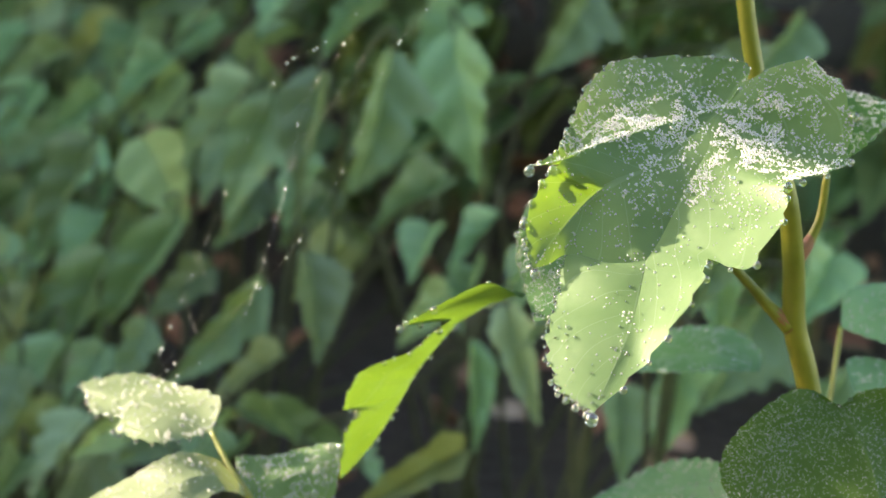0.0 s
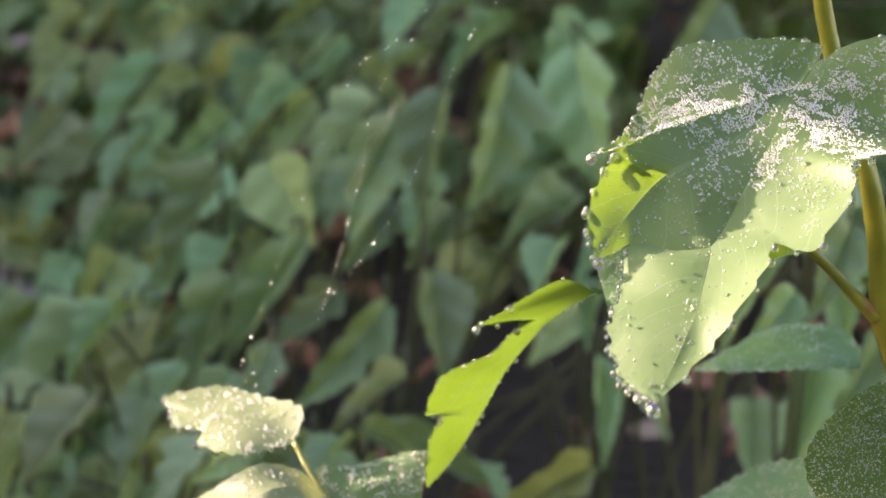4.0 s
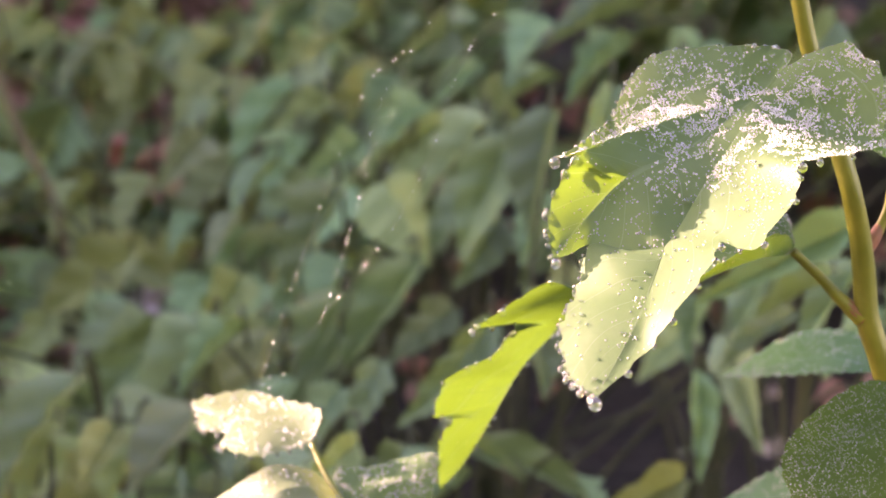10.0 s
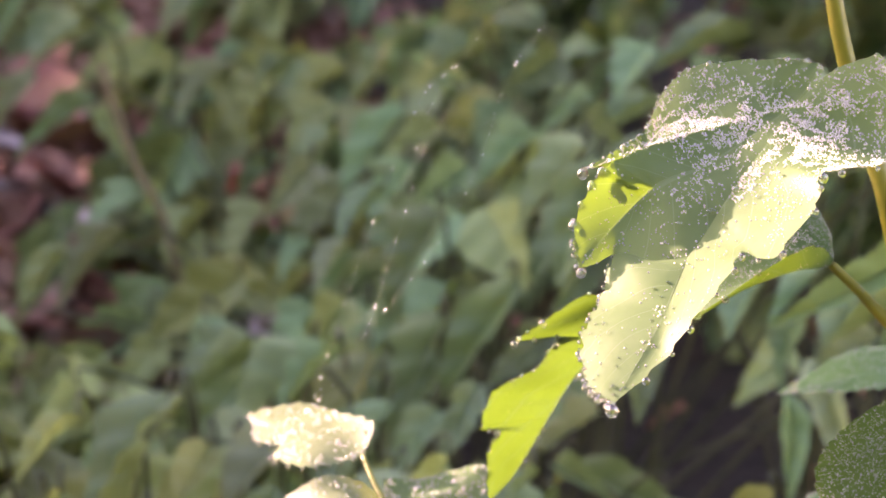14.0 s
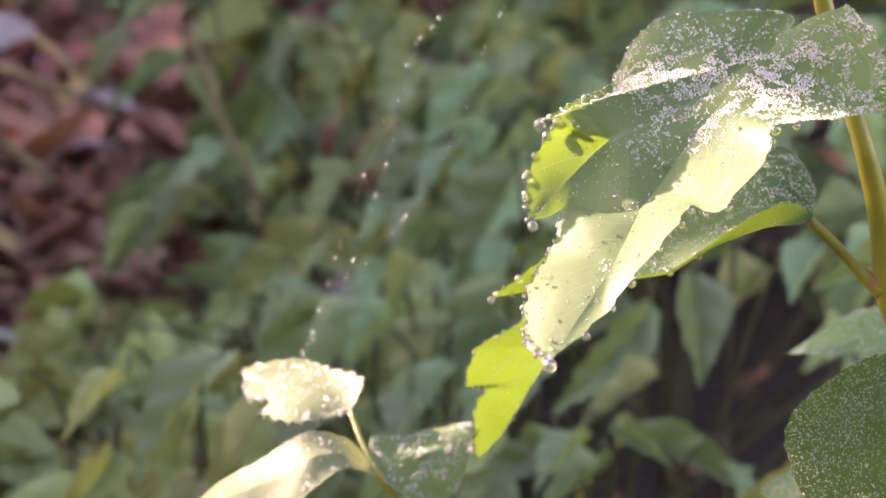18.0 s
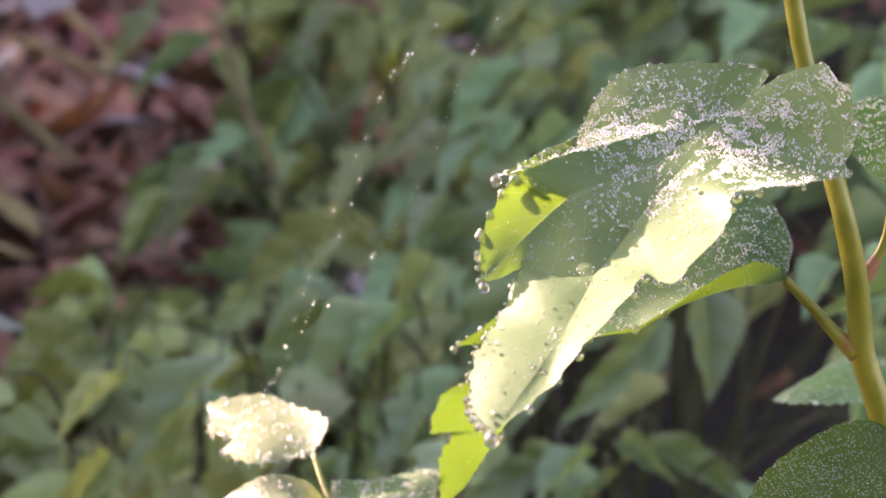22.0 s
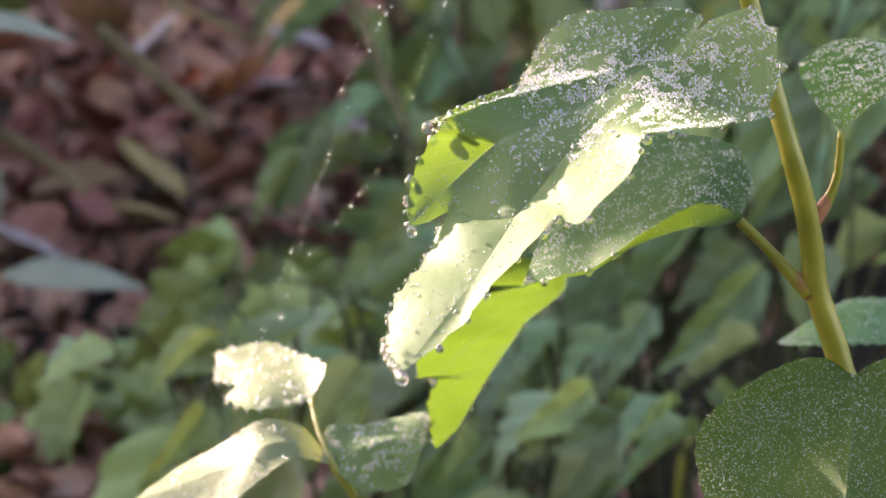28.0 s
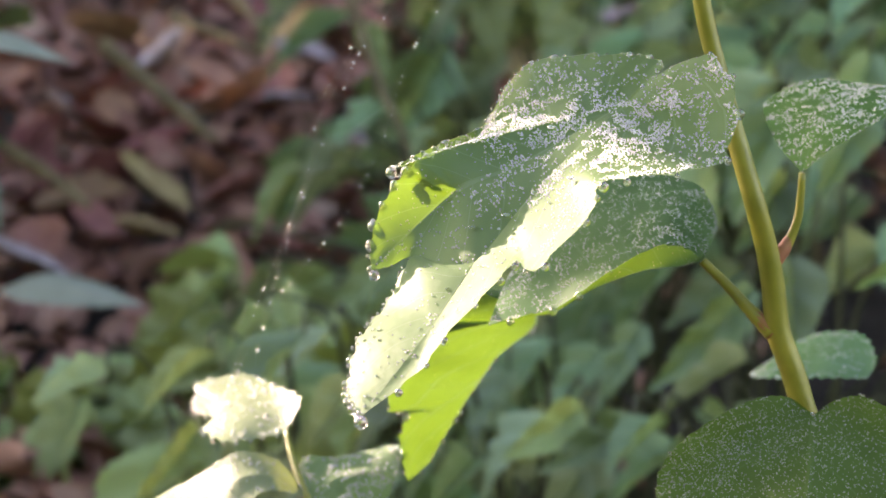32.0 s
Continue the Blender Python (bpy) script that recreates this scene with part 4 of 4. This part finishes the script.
# second leaf, below it
BASE = (0.0408, -0.0005, 0.2722)
CREST = [BASE, (0.0385, -0.0100, 0.2765), (0.0340, -0.0175, 0.2786), (0.0263, -0.0165, 0.2738), (0.0180, -0.0120, 0.2664), (0.0122, -0.0108, 0.2642), (0.0062, -0.0100, 0.2622)]
FLAP = [BASE, (0.0375, -0.0100, 0.2735), (0.0320, -0.0165, 0.2742), (0.0245, -0.0150, 0.2708), (0.0173, -0.0112, 0.2652), (0.0121, -0.0105, 0.2638), (0.0060, -0.0100, 0.2620)]
FAR_EDGE = [BASE, (0.0427, 0.0164, 0.2749), (0.0387, 0.0228, 0.2800), (0.0292, 0.0300, 0.2800), (0.0170, 0.0310, 0.2780), (0.0112, 0.0275, 0.2722), (0.0085, 0.0190, 0.2660)]
OUTER_EDGE = [(0.0073, 0.0060, 0.2620), (-0.0005, -0.0020, 0.2665), (-0.0057, 0.0040, 0.2619), (-0.0093, 0.0090, 0.2577), (-0.0122, 0.0120, 0.2547), (-0.0050, 0.0120, 0.2558), (-0.0058, 0.0180, 0.2515), (-0.0078, 0.0240, 0.2468), (-0.0146, 0.0330, 0.2403), (-0.0164, 0.0374, 0.2322), (-0.0132, 0.0390, 0.2313), (-0.0148, 0.0420, 0.2261), (-0.0148, 0.0450, 0.2204), (-0.0140, 0.0480, 0.2151)]
INNER_EDGE = [(0.0107, 0.0140, 0.2607), (0.0100, 0.0240, 0.2578), (0.0099, 0.0330, 0.2545), (0.0094, 0.0410, 0.2516), (0.0094, 0.0500, 0.2479), (0.0083, 0.0590, 0.2435), (0.0068, 0.0590, 0.2418), (0.0021, 0.0520, 0.2392), (-0.0004, 0.0520, 0.2354), (-0.0033, 0.0490, 0.2313), (-0.0054, 0.0480, 0.2277), (-0.0079, 0.0480, 0.2231), (-0.0102, 0.0500, 0.2186), (-0.0140, 0.0480, 0.2151)]
lv, lf, lu, tips, rows = joined([
    patch(FLAP, CREST, 60, 5, 0.0003, 0.0004, 6, 0.1, across=(0.5, 0.3), tag=0),
    patch(FLAP, FAR_EDGE, 60, 8, 0.0008, 0.0005, 6, 0.1, across=(0.5, 1.0), tag=1),
    patch(INNER_EDGE, OUTER_EDGE, 156, 8, 0.0003, 0.0008, 6, 0.12, 0.0002, across=(0.5, 1.0), tag=2),
])
leaf = part("leaf", mesh_of("leaf", lv, lf, BLADE_BACKLIT, lu), plant, "lobed leaf glowing yellow-green with light shining through")
for k, p in enumerate(tips):
    if k % 2 or g1.random() < 0.4:
        drop(leaf, p, g1.choice((0.0003, 0.0004, 0.0005, 0.0007)))
for k in range(24):
    drop(leaf, spline(INNER_EDGE, 0.12 + 0.036 * k + g1.uniform(-0.01, 0.01)), g1.choice((0.0002, 0.00025, 0.0003, 0.0004, 0.0005)))
for k in range(26):
    drop(leaf, spline(OUTER_EDGE, 0.08 + 0.034 * k + g1.uniform(-0.01, 0.01)) + Vector((0, 0, 0.0003)), g1.choice((0.00018, 0.00022, 0.0003, 0.0004)))
beads(leaf, lv, [r for r in rows if r[0] >= 2 and r[1] > 0.1], 40, 0.00015, 0.00035, 64)
mist(leaf, lv, rows, 3400, lambda tag, q, f: (0.1, 1.0, 0.02)[tag], 0.00016, 0.00008, seed=2)

# round leaf low down
ROUND = (
    [(0.0603, -0.0130, 0.2499), (0.0600, -0.0300, 0.2470), (0.0590, -0.0480, 0.2380), (0.0570, -0.0600, 0.2250)],
    [(0.0, 0.0603, -0.0130, 0.2499), (0.0, 0.0560, -0.0100, 0.2520), (0.05, 0.0500, -0.0135, 0.2521), (0.15, 0.0400, -0.0220, 0.2480), (0.35, 0.0355, -0.0290, 0.2420), (0.6, 0.0400, -0.0450, 0.2320), (0.85, 0.0500, -0.0560, 0.2250), (1.0, 0.0570, -0.0600, 0.2250)],
    [(0.0, 0.0603, -0.0130, 0.2499), (0.0, 0.0640, -0.0120, 0.2525), (0.05, 0.0690, -0.0150, 0.2540), (0.15, 0.0790, -0.0230, 0.2500), (0.35, 0.0820, -0.0320, 0.2430), (0.6, 0.0780, -0.0460, 0.2340), (0.85, 0.0670, -0.0570, 0.2260), (1.0, 0.0570, -0.0600, 0.2250)],
)
leaf, lv, tips, rows = leaf_part("leaf", plant, "broad round green leaf speckled with fine dew", BLADE_DEEP, ROUND, n=120, m=10, camber=0.002, teeth=0.0004, pitch=5, ripple=0.0003)
mist(leaf, lv, rows, 5600, lambda h, q, f: 1.0 if h == 0 and q > 0.3 and f > 0.4 else 0.45, 0.00015, 0.00007, seed=3, patchy=False)
beads(leaf, lv, rows, 40, 0.00018, 0.0004, 65)

# leaf at the upper node
UPPER = (
    [(0.0568, -0.0018, 0.2882), (0.0590, 0.0100, 0.2930), (0.0640, 0.0220, 0.2960), (0.0740, 0.0330, 0.2960)],
    [(0.0, 0.0568, -0.0018, 0.2882), (0.1, 0.0520, 0.0150, 0.2900), (0.3, 0.0498, 0.0351, 0.2923), (0.6, 0.0580, 0.0400, 0.2960), (1.0, 0.0740, 0.0330, 0.2960)],
    [(0.0, 0.0568, -0.0018, 0.2882), (0.15, 0.0620, -0.0030, 0.2930), (0.4, 0.0690, 0.0050, 0.2960), (0.7, 0.0750, 0.0180, 0.2970), (1.0, 0.0740, 0.0330, 0.2960)],
)
leaf, lv, tips, rows = leaf_part("leaf", plant, "small dark green leaf dusted with dew at the upper joint", BLADE_DEEP, UPPER, n=72, m=8, teeth=0.0004, pitch=5, ripple=0.0002)
mist(leaf, lv, rows, 1800, lambda h, q, f: 1.0, 0.00022, 0.00009, seed=4)

# blue-green leaf behind the stem
HANGER = (
    [(0.0705, 0.0667, 0.2338), (0.0630, 0.0740, 0.2350), (0.0550, 0.0900, 0.2290), (0.0479, 0.1090, 0.2217)],
    [(0.0, 0.0705, 0.0667, 0.2338), (0.3, 0.0605, 0.0690, 0.2328), (0.6, 0.0510, 0.0800, 0.2292), (1.0, 0.0479, 0.1090, 0.2217)],
    [(0.0, 0.0705, 0.0667, 0.2338), (0.08, 0.0722, 0.0720, 0.2362), (0.22, 0.0695, 0.0850, 0.2376), (0.5, 0.0600, 0.0960, 0.2340), (1.0, 0.0479, 0.1090, 0.2217)],
)
leaf, lv, tips, rows = leaf_part("leaf", plant, "blue-green dewy leaf arching behind the stem", TEAL, HANGER, n=90, m=6, teeth=0.0012, pitch=6, ripple=0.0003)
mist(leaf, lv, rows, 600, lambda h, q, f: 1.0 if f > 0.7 else 0.3, 0.00019, 0.00010, seed=9)
beads(leaf, lv, rows, 24, 0.0002, 0.00045, 66)

# dewy leaf under the round one
LOWER = (
    [(0.0621, 0.0450, 0.2177), (0.0538, 0.0630, 0.2103), (0.0413, 0.0800, 0.2014)],
    [(0, 0.0621, 0.0450, 0.2177), (0.15, 0.0601, 0.0570, 0.2185), (0.45, 0.0549, 0.0700, 0.2140), (0.75, 0.0487, 0.0780, 0.2073), (1, 0.0413, 0.0800, 0.2014)],
    [(0, 0.0621, 0.0450, 0.2177), (0.2, 0.0603, 0.0400, 0.2114), (0.5, 0.0523, 0.0530, 0.2036), (0.8, 0.0465, 0.0700, 0.1999), (1, 0.0413, 0.0800, 0.2014)],
)
leaf, lv, tips, rows = leaf_part("leaf", plant, "toothed blue-green dewy leaf low on the stem", SHADED_TEAL, LOWER, n=90, m=6, teeth=0.0012, pitch=6, ripple=0.0003)
mist(leaf, lv, rows, 900, lambda h, q, f: 1.0 if f > 0.5 else 0.4, 0.00020, 0.00009, seed=14)
beads(leaf, lv, rows, 20, 0.0002, 0.00045, 67)
v, f = tube([(0.068, 0.0, 0.190), (0.066, 0.020, 0.205), (0.0621, 0.0450, 0.2177)], [0.0009, 0.0007, 0.0005], 8, 12)
part("petiole", mesh_of("petiole", v, f, STEM), plant)

# leaves right of the stem
for spec, label in (
    (([(0.0872, 0.07, 0.2424), (0.0940, 0.065, 0.2480), (0.1040, 0.06, 0.2540)],
      [(0.0, 0.0872, 0.07, 0.2424), (0.3, 0.0905, 0.078, 0.2480), (0.7, 0.0985, 0.072, 0.2520), (1.0, 0.1040, 0.06, 0.2540)],
      [(0.0, 0.0872, 0.07, 0.2424), (0.4, 0.0930, 0.055, 0.2435), (0.8, 0.1000, 0.055, 0.2475), (1.0, 0.1040, 0.06, 0.2540)]), "ruffled green leaf behind the stem"),
    (([(0.0853, 0.05, 0.2334), (0.0930, 0.045, 0.2360), (0.1015, 0.04, 0.2390)],
      [(0.0, 0.0853, 0.05, 0.2334), (0.1, 0.0865, 0.062, 0.2380), (0.6, 0.0940, 0.058, 0.2392), (1.0, 0.1015, 0.04, 0.2390)],
      [(0.0, 0.0853, 0.05, 0.2334), (0.5, 0.0900, 0.036, 0.2335), (0.8, 0.0970, 0.036, 0.2360), (1.0, 0.1015, 0.04, 0.2390)]), "low green dewy leaf beside the stem"),
):
    leaf, lv, tips, rows = leaf_part("leaf", plant, label, TEAL, spec, n=60, m=6, teeth=0.0006, pitch=5, ripple=0.0003)
    mist(leaf, lv, rows, 200, lambda h, q, f: 1.0, 0.00025, 0.00010, seed=12)
    base = Vector(spec[0][0])
    v, f = tube([(0.062, 0.0, 0.215), (base.x - 0.008, base.y * 0.7, base.z - 0.022), base], [0.0008, 0.0006, 0.0005], 8, 12)
    part("petiole", mesh_of("petiole", v, f, STEM), plant)

# ---- the small shoot beside it ----
shoot = thing("dewy_shoot", (-0.030, 0.045, 0.0), "low shoot with pale sunlit dewy leaves", "plant")
v, f = tube([(-0.016, 0.044, -0.01), (-0.017, 0.040, 0.12), (-0.0235, 0.0375, 0.200), (-0.0275, 0.0385, 0.2080), (-0.0319, 0.0405, 0.2136), (-0.0355, 0.0470, 0.2180), (-0.0379, 0.0533, 0.2219)], [0.0018, 0.0014, 0.0009, 0.0008, 0.0007, 0.0006, 0.0005], 10, 40)
part("stem", mesh_of("stem", v, f, STEM), shoot)
SMALL = (
    [(-0.0379, 0.0533, 0.2219), (-0.0440, 0.0600, 0.2235), (-0.0520, 0.0680, 0.2232), (-0.0592, 0.0760, 0.2218)],
    [(0.0, -0.0379, 0.0533, 0.2219), (0.2, -0.0430, 0.0520, 0.2210), (0.45, -0.0492, 0.0502, 0.2206), (0.6, -0.0550, 0.0600, 0.2198), (0.7, -0.0535, 0.0640, 0.2208), (0.85, -0.0585, 0.0690, 0.2205), (1.0, -0.0592, 0.0760, 0.2218)],
    [(0.0, -0.0379, 0.0533, 0.2219), (0.05, -0.0362, 0.0590, 0.2270), (0.3, -0.0430, 0.0700, 0.2262), (0.6, -0.0500, 0.0779, 0.2258), (0.85, -0.0596, 0.0794, 0.2233), (1.0, -0.0592, 0.0760, 0.2218)],
)
leaf, lv, tips, rows = leaf_part("leaf", shoot, "small pale yellow-green leaf in full sun", CREAM, SMALL, n=90, m=8, teeth=0.0010, pitch=6, ripple=0.0002)
for p in tips:
    drop(leaf, p, g1.choice((0.0003, 0.0004, 0.0006)))
mist(leaf, lv, rows, 420, lambda h, q, f: 1.0 if f > 0.6 else 0.5, 0.00034, 0.00012, seed=6)
beads(leaf, lv, rows, 46, 0.00015, 0.00038, 61)
LOW = (
    [(-0.0319, 0.0405, 0.2136), (-0.0385, 0.0388, 0.2180), (-0.0440, 0.0375, 0.2178), (-0.0520, 0.0368, 0.2132), (-0.0680, 0.0340, 0.2070)],
    [(0.0, -0.0319, 0.0405, 0.2136), (0.2, -0.0385, 0.0345, 0.2165), (0.4, -0.0445, 0.0300, 0.2130), (0.7, -0.0540, 0.0250, 0.2062), (1.0, -0.0680, 0.0340, 0.2070)],
    [(0.0, -0.0319, 0.0405, 0.2136), (0.1, -0.0375, 0.0430, 0.2195), (0.25, -0.0441, 0.0442, 0.2208), (0.4, -0.0491, 0.0446, 0.2186), (0.6, -0.0537, 0.0465, 0.2148), (0.8, -0.0614, 0.0460, 0.2102), (1.0, -0.0680, 0.0340, 0.2070)],
)
leaf, lv, tips, rows = leaf_part("leaf", shoot, "curled dewy leaf lit along its rim", CREAM, LOW, n=72, m=8, teeth=0.0004, pitch=6, ripple=0.0002)
mist(leaf, lv, rows, 420, lambda h, q, f: 1.0 if f > 0.5 else 0.5, 0.00028, 0.00010, seed=7)
beads(leaf, lv, rows, 26, 0.0002, 0.00045, 62)
SIDE = (
    [(-0.0319, 0.0405, 0.2136), (-0.0270, 0.0420, 0.2170), (-0.0210, 0.0430, 0.2185), (-0.0153, 0.0424, 0.2187)],
    [(0.0, -0.0319, 0.0405, 0.2136), (0.15, -0.0340, 0.0470, 0.2190), (0.4, -0.0270, 0.0497, 0.2189), (0.8, -0.0159, 0.0474, 0.2224), (1.0, -0.0153, 0.0424, 0.2187)],
    [(0.0, -0.0319, 0.0405, 0.2136), (0.3, -0.0260, 0.0350, 0.2110), (0.7, -0.0180, 0.0360, 0.2120), (1.0, -0.0153, 0.0424, 0.2187)],
)
leaf, lv, tips, rows = leaf_part("leaf", shoot, "green leaf with dewy sunlit rim", BLADE, SIDE, n=72, m=8, teeth=0.0004, pitch=6, ripple=0.0002)
mist(leaf, lv, rows, 700, lambda h, q, f: 1.0, 0.00024, 0.00009, seed=8)
beads(leaf, lv, rows, 26, 0.0002, 0.0004, 63)

# ---- twigs on the ground behind ----
def twig(points, thick, label):
    v, f = tube(points, [thick, thick * 0.8, thick * 0.5], 7, 16)
    ob = new("twig", mesh_of("twig", v, f, TWIG))
    return tagged(ob, label, "twig", "fallen twigs")


twig([(-0.271, 1.150, 0.103), (-0.245, 1.120, 0.101), (-0.216, 1.080, 0.100)], 0.0035, "thin reddish twig leaning over fallen leaves")
twig([(-0.275, 1.000, 0.115), (-0.239, 0.950, 0.104), (-0.204, 0.900, 0.093)], 0.0042, "pale brown twig leaning over fallen leaves")
twig([(-0.311, 0.950, 0.074), (-0.281, 0.900, 0.075), (-0.253, 0.860, 0.070)], 0.0038, "pale brown twig leaning over fallen leaves")
twig([(-0.251, 1.200, 0.108), (-0.232, 1.160, 0.104), (-0.223, 1.140, 0.097)], 0.0035, "short brown twig among fallen leaves")
twig([(-0.221, 0.500, 0.121), (-0.208, 0.480, 0.110), (-0.195, 0.460, 0.092)], 0.0016, "thin yellowish twig beside low shrubs")
twig([(-0.146, 0.910, 0.163), (-0.137, 0.900, 0.141), (-0.127, 0.890, 0.118), (-0.114, 0.870, 0.098), (-0.09, 0.86, 0.0)], 0.0024, "thin brown upright stem among the shrubs")

stalk = thing("forked_shoot", (0.019, 0.480, 0.0), "thin pale green forked stalk among shaded shrubs", "plant")
v, f = tube([(0.019, 0.480, -0.01), (0.019, 0.480, 0.076), (0.027, 0.490, 0.088), (0.034, 0.500, 0.096)], [0.0018, 0.0013, 0.0011, 0.0009], 8, 20)
part("stem", mesh_of("stem", v, f, STEM), stalk)

# ---- the web ----
web = thing("spider_web", (-0.052, 0.066, 0.224), "torn orb web of fine silk hung with tiny drops", "spider web")


def strand(points, thick=0.000006):
    v, f = tube(points, [thick, thick], 5, 10)
    return part("strand", mesh_of("strand", v, f, SILK), web)


A, B, C, D = (0.0300, 0.003, 0.376), (-0.0480, 0.072, 0.2262), (-0.0240, 0.031, 0.2990), (-0.0400, 0.020, 0.2500)
E, F = (-0.0285, 0.0666, 0.2879), (-0.0520, 0.066, 0.2240)
strand([A, C, (-0.031, 0.030, 0.276), D, F])
strand([A, (-0.020, 0.045, 0.302), E, (-0.040, 0.066, 0.255), B])
strand([(-0.0255, 0.030, 0.2945), (-0.0300, 0.048, 0.2830), (-0.0320, 0.0665, 0.2760)])
strand([(-0.0285, 0.030, 0.2845), (-0.0335, 0.048, 0.2730), (-0.0350, 0.0665, 0.2680)])
strand([(-0.0330, 0.027, 0.2700), (-0.0370, 0.045, 0.2610), (-0.0380, 0.066, 0.2600)])
strand([(-0.0370, 0.023, 0.2580), (-0.0400, 0.045, 0.2500), (-0.0410, 0.066, 0.2520)])
strand([(-0.0405, 0.022, 0.2490), (-0.0430, 0.045, 0.2430), (-0.0430, 0.068, 0.2440)])
strand([(-0.0350, 0.020, 0.2755), (-0.0321, 0.020, 0.2808), (-0.0247, 0.020, 0.2943), (-0.0150, 0.018, 0.3120)])
strand([(-0.0530, 0.055, 0.2262), (-0.0507, 0.050, 0.2316), (-0.0448, 0.040, 0.2454), (-0.0420, 0.034, 0.2520)])
G = [A, (0.004, 0.026, 0.325), (-0.0104, 0.035, 0.3037), (-0.0152, 0.037, 0.2930), (-0.0178, 0.037, 0.2830), (-0.0250, 0.034, 0.2680), (-0.0370, 0.030, 0.2530), F]
strand(G)
for q in (0.30, 0.36, 0.42, 0.50):
    a, b = spline(G, q + 0.05), spline([A, C, (-0.031, 0.030, 0.276), D, F], q - 0.02)
    strand([a, a.lerp(b, 0.5) - Vector((0, 0, 0.0015)), b])
gw = random.Random(31)
PEARL = mesh_of("dew_drop", *bead(), GLINT)
for k in range(66):
    q = gw.random()
    line = ([A, C, (-0.031, 0.030, 0.276), D, F], [A, (-0.020, 0.045, 0.302), E, (-0.040, 0.066, 0.255), B], G)[k % 3]
    p = spline(line, 0.22 + 0.73 * q)
    r = gw.choice((0.00009, 0.00011, 0.00013, 0.00016, 0.00020, 0.00025))
    part("dew_drop", PEARL, web, "", Matrix.Translation(p) @ Matrix.Diagonal((r, r, r, 1)))

# ---- a long faded leaf resting on the litter ----
v, f, uv, _, _ = blade([(-0.238, 0.636, 0.090), (-0.222, 0.630, 0.095), (-0.200, 0.618, 0.097), (-0.176, 0.606, 0.095)],
                       [(0.0, -0.238, 0.636, 0.090), (0.3, -0.226, 0.618, 0.0915), (0.7, -0.204, 0.606, 0.0935), (1.0, -0.176, 0.606, 0.095)],
                       [(0.0, -0.238, 0.636, 0.090), (0.3, -0.222, 0.640, 0.0965), (0.7, -0.200, 0.628, 0.0975), (1.0, -0.176, 0.606, 0.095)], n=36, m=4, teeth=0.0008, pitch=4)
faded = thing("faded_plant", (-0.262, 0.66, 0.0), "long pale grey-green leaf on a short stalk above litter", "plant")
part("leaf", mesh_of("leaf", v, f, PALE, uv), faded, "pale grey-green blade")
v, f = tube([(-0.262, 0.66, -0.01), (-0.258, 0.655, 0.06), (-0.238, 0.636, 0.090)], [0.0015, 0.0012, 0.0008], 6, 12)
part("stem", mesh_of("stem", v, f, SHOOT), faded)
v, f, uv, _, _ = blade([(-0.262, 0.664, 0.136), (-0.256, 0.662, 0.122), (-0.253, 0.660, 0.108), (-0.252, 0.658, 0.092)],
                       [(0.0, -0.262, 0.664, 0.136), (0.3, -0.269, 0.660, 0.122), (0.7, -0.266, 0.656, 0.104), (1.0, -0.252, 0.658, 0.092)],
                       [(0.0, -0.262, 0.664, 0.136), (0.3, -0.246, 0.666, 0.128), (0.7, -0.244, 0.664, 0.108), (1.0, -0.252, 0.658, 0.092)], n=36, m=4, teeth=0.0012, pitch=4)
part("leaf", mesh_of("leaf", v, f, PALE, uv), faded, "pale grey-green hanging blade")
v, f = tube([(-0.262, 0.66, -0.01), (-0.268, 0.672, 0.08), (-0.268, 0.672, 0.135), (-0.262, 0.664, 0.136)], [0.0015, 0.0012, 0.0009, 0.0006], 6, 16)
part("stem", mesh_of("stem", v, f, SHOOT), faded)

strap = thing("strap_leaf_plant", (-0.30, 0.575, 0.0), "pale strap-like leaf bending over fallen leaves", "plant")
v, f, uv, _, _ = blade([(-0.2522, 0.5500, 0.2054), (-0.2262, 0.5400, 0.2055), (-0.2058, 0.5350, 0.2039), (-0.1846, 0.5300, 0.1976)],
                       [(0, -0.2508, 0.5450, 0.2040), (0.33, -0.2237, 0.5300, 0.2038), (0.66, -0.2034, 0.5250, 0.2017), (1, -0.1846, 0.5300, 0.1976)],
                       [(0, -0.2549, 0.5600, 0.2035), (0.33, -0.2287, 0.5500, 0.2050), (0.66, -0.2081, 0.5450, 0.2040), (1, -0.1846, 0.5300, 0.1976)], n=36, m=4)
part("leaf", mesh_of("leaf", v, f, PALE, uv), strap, "pale grey-green strap")
v, f = tube([(-0.30, 0.575, -0.01), (-0.295, 0.57, 0.12), (-0.2693, 0.5550, 0.2035), (-0.2522, 0.5500, 0.2050)], [0.0016, 0.0013, 0.001, 0.0008], 6, 16)
part("stem", mesh_of("stem", v, f, SHOOT), strap)
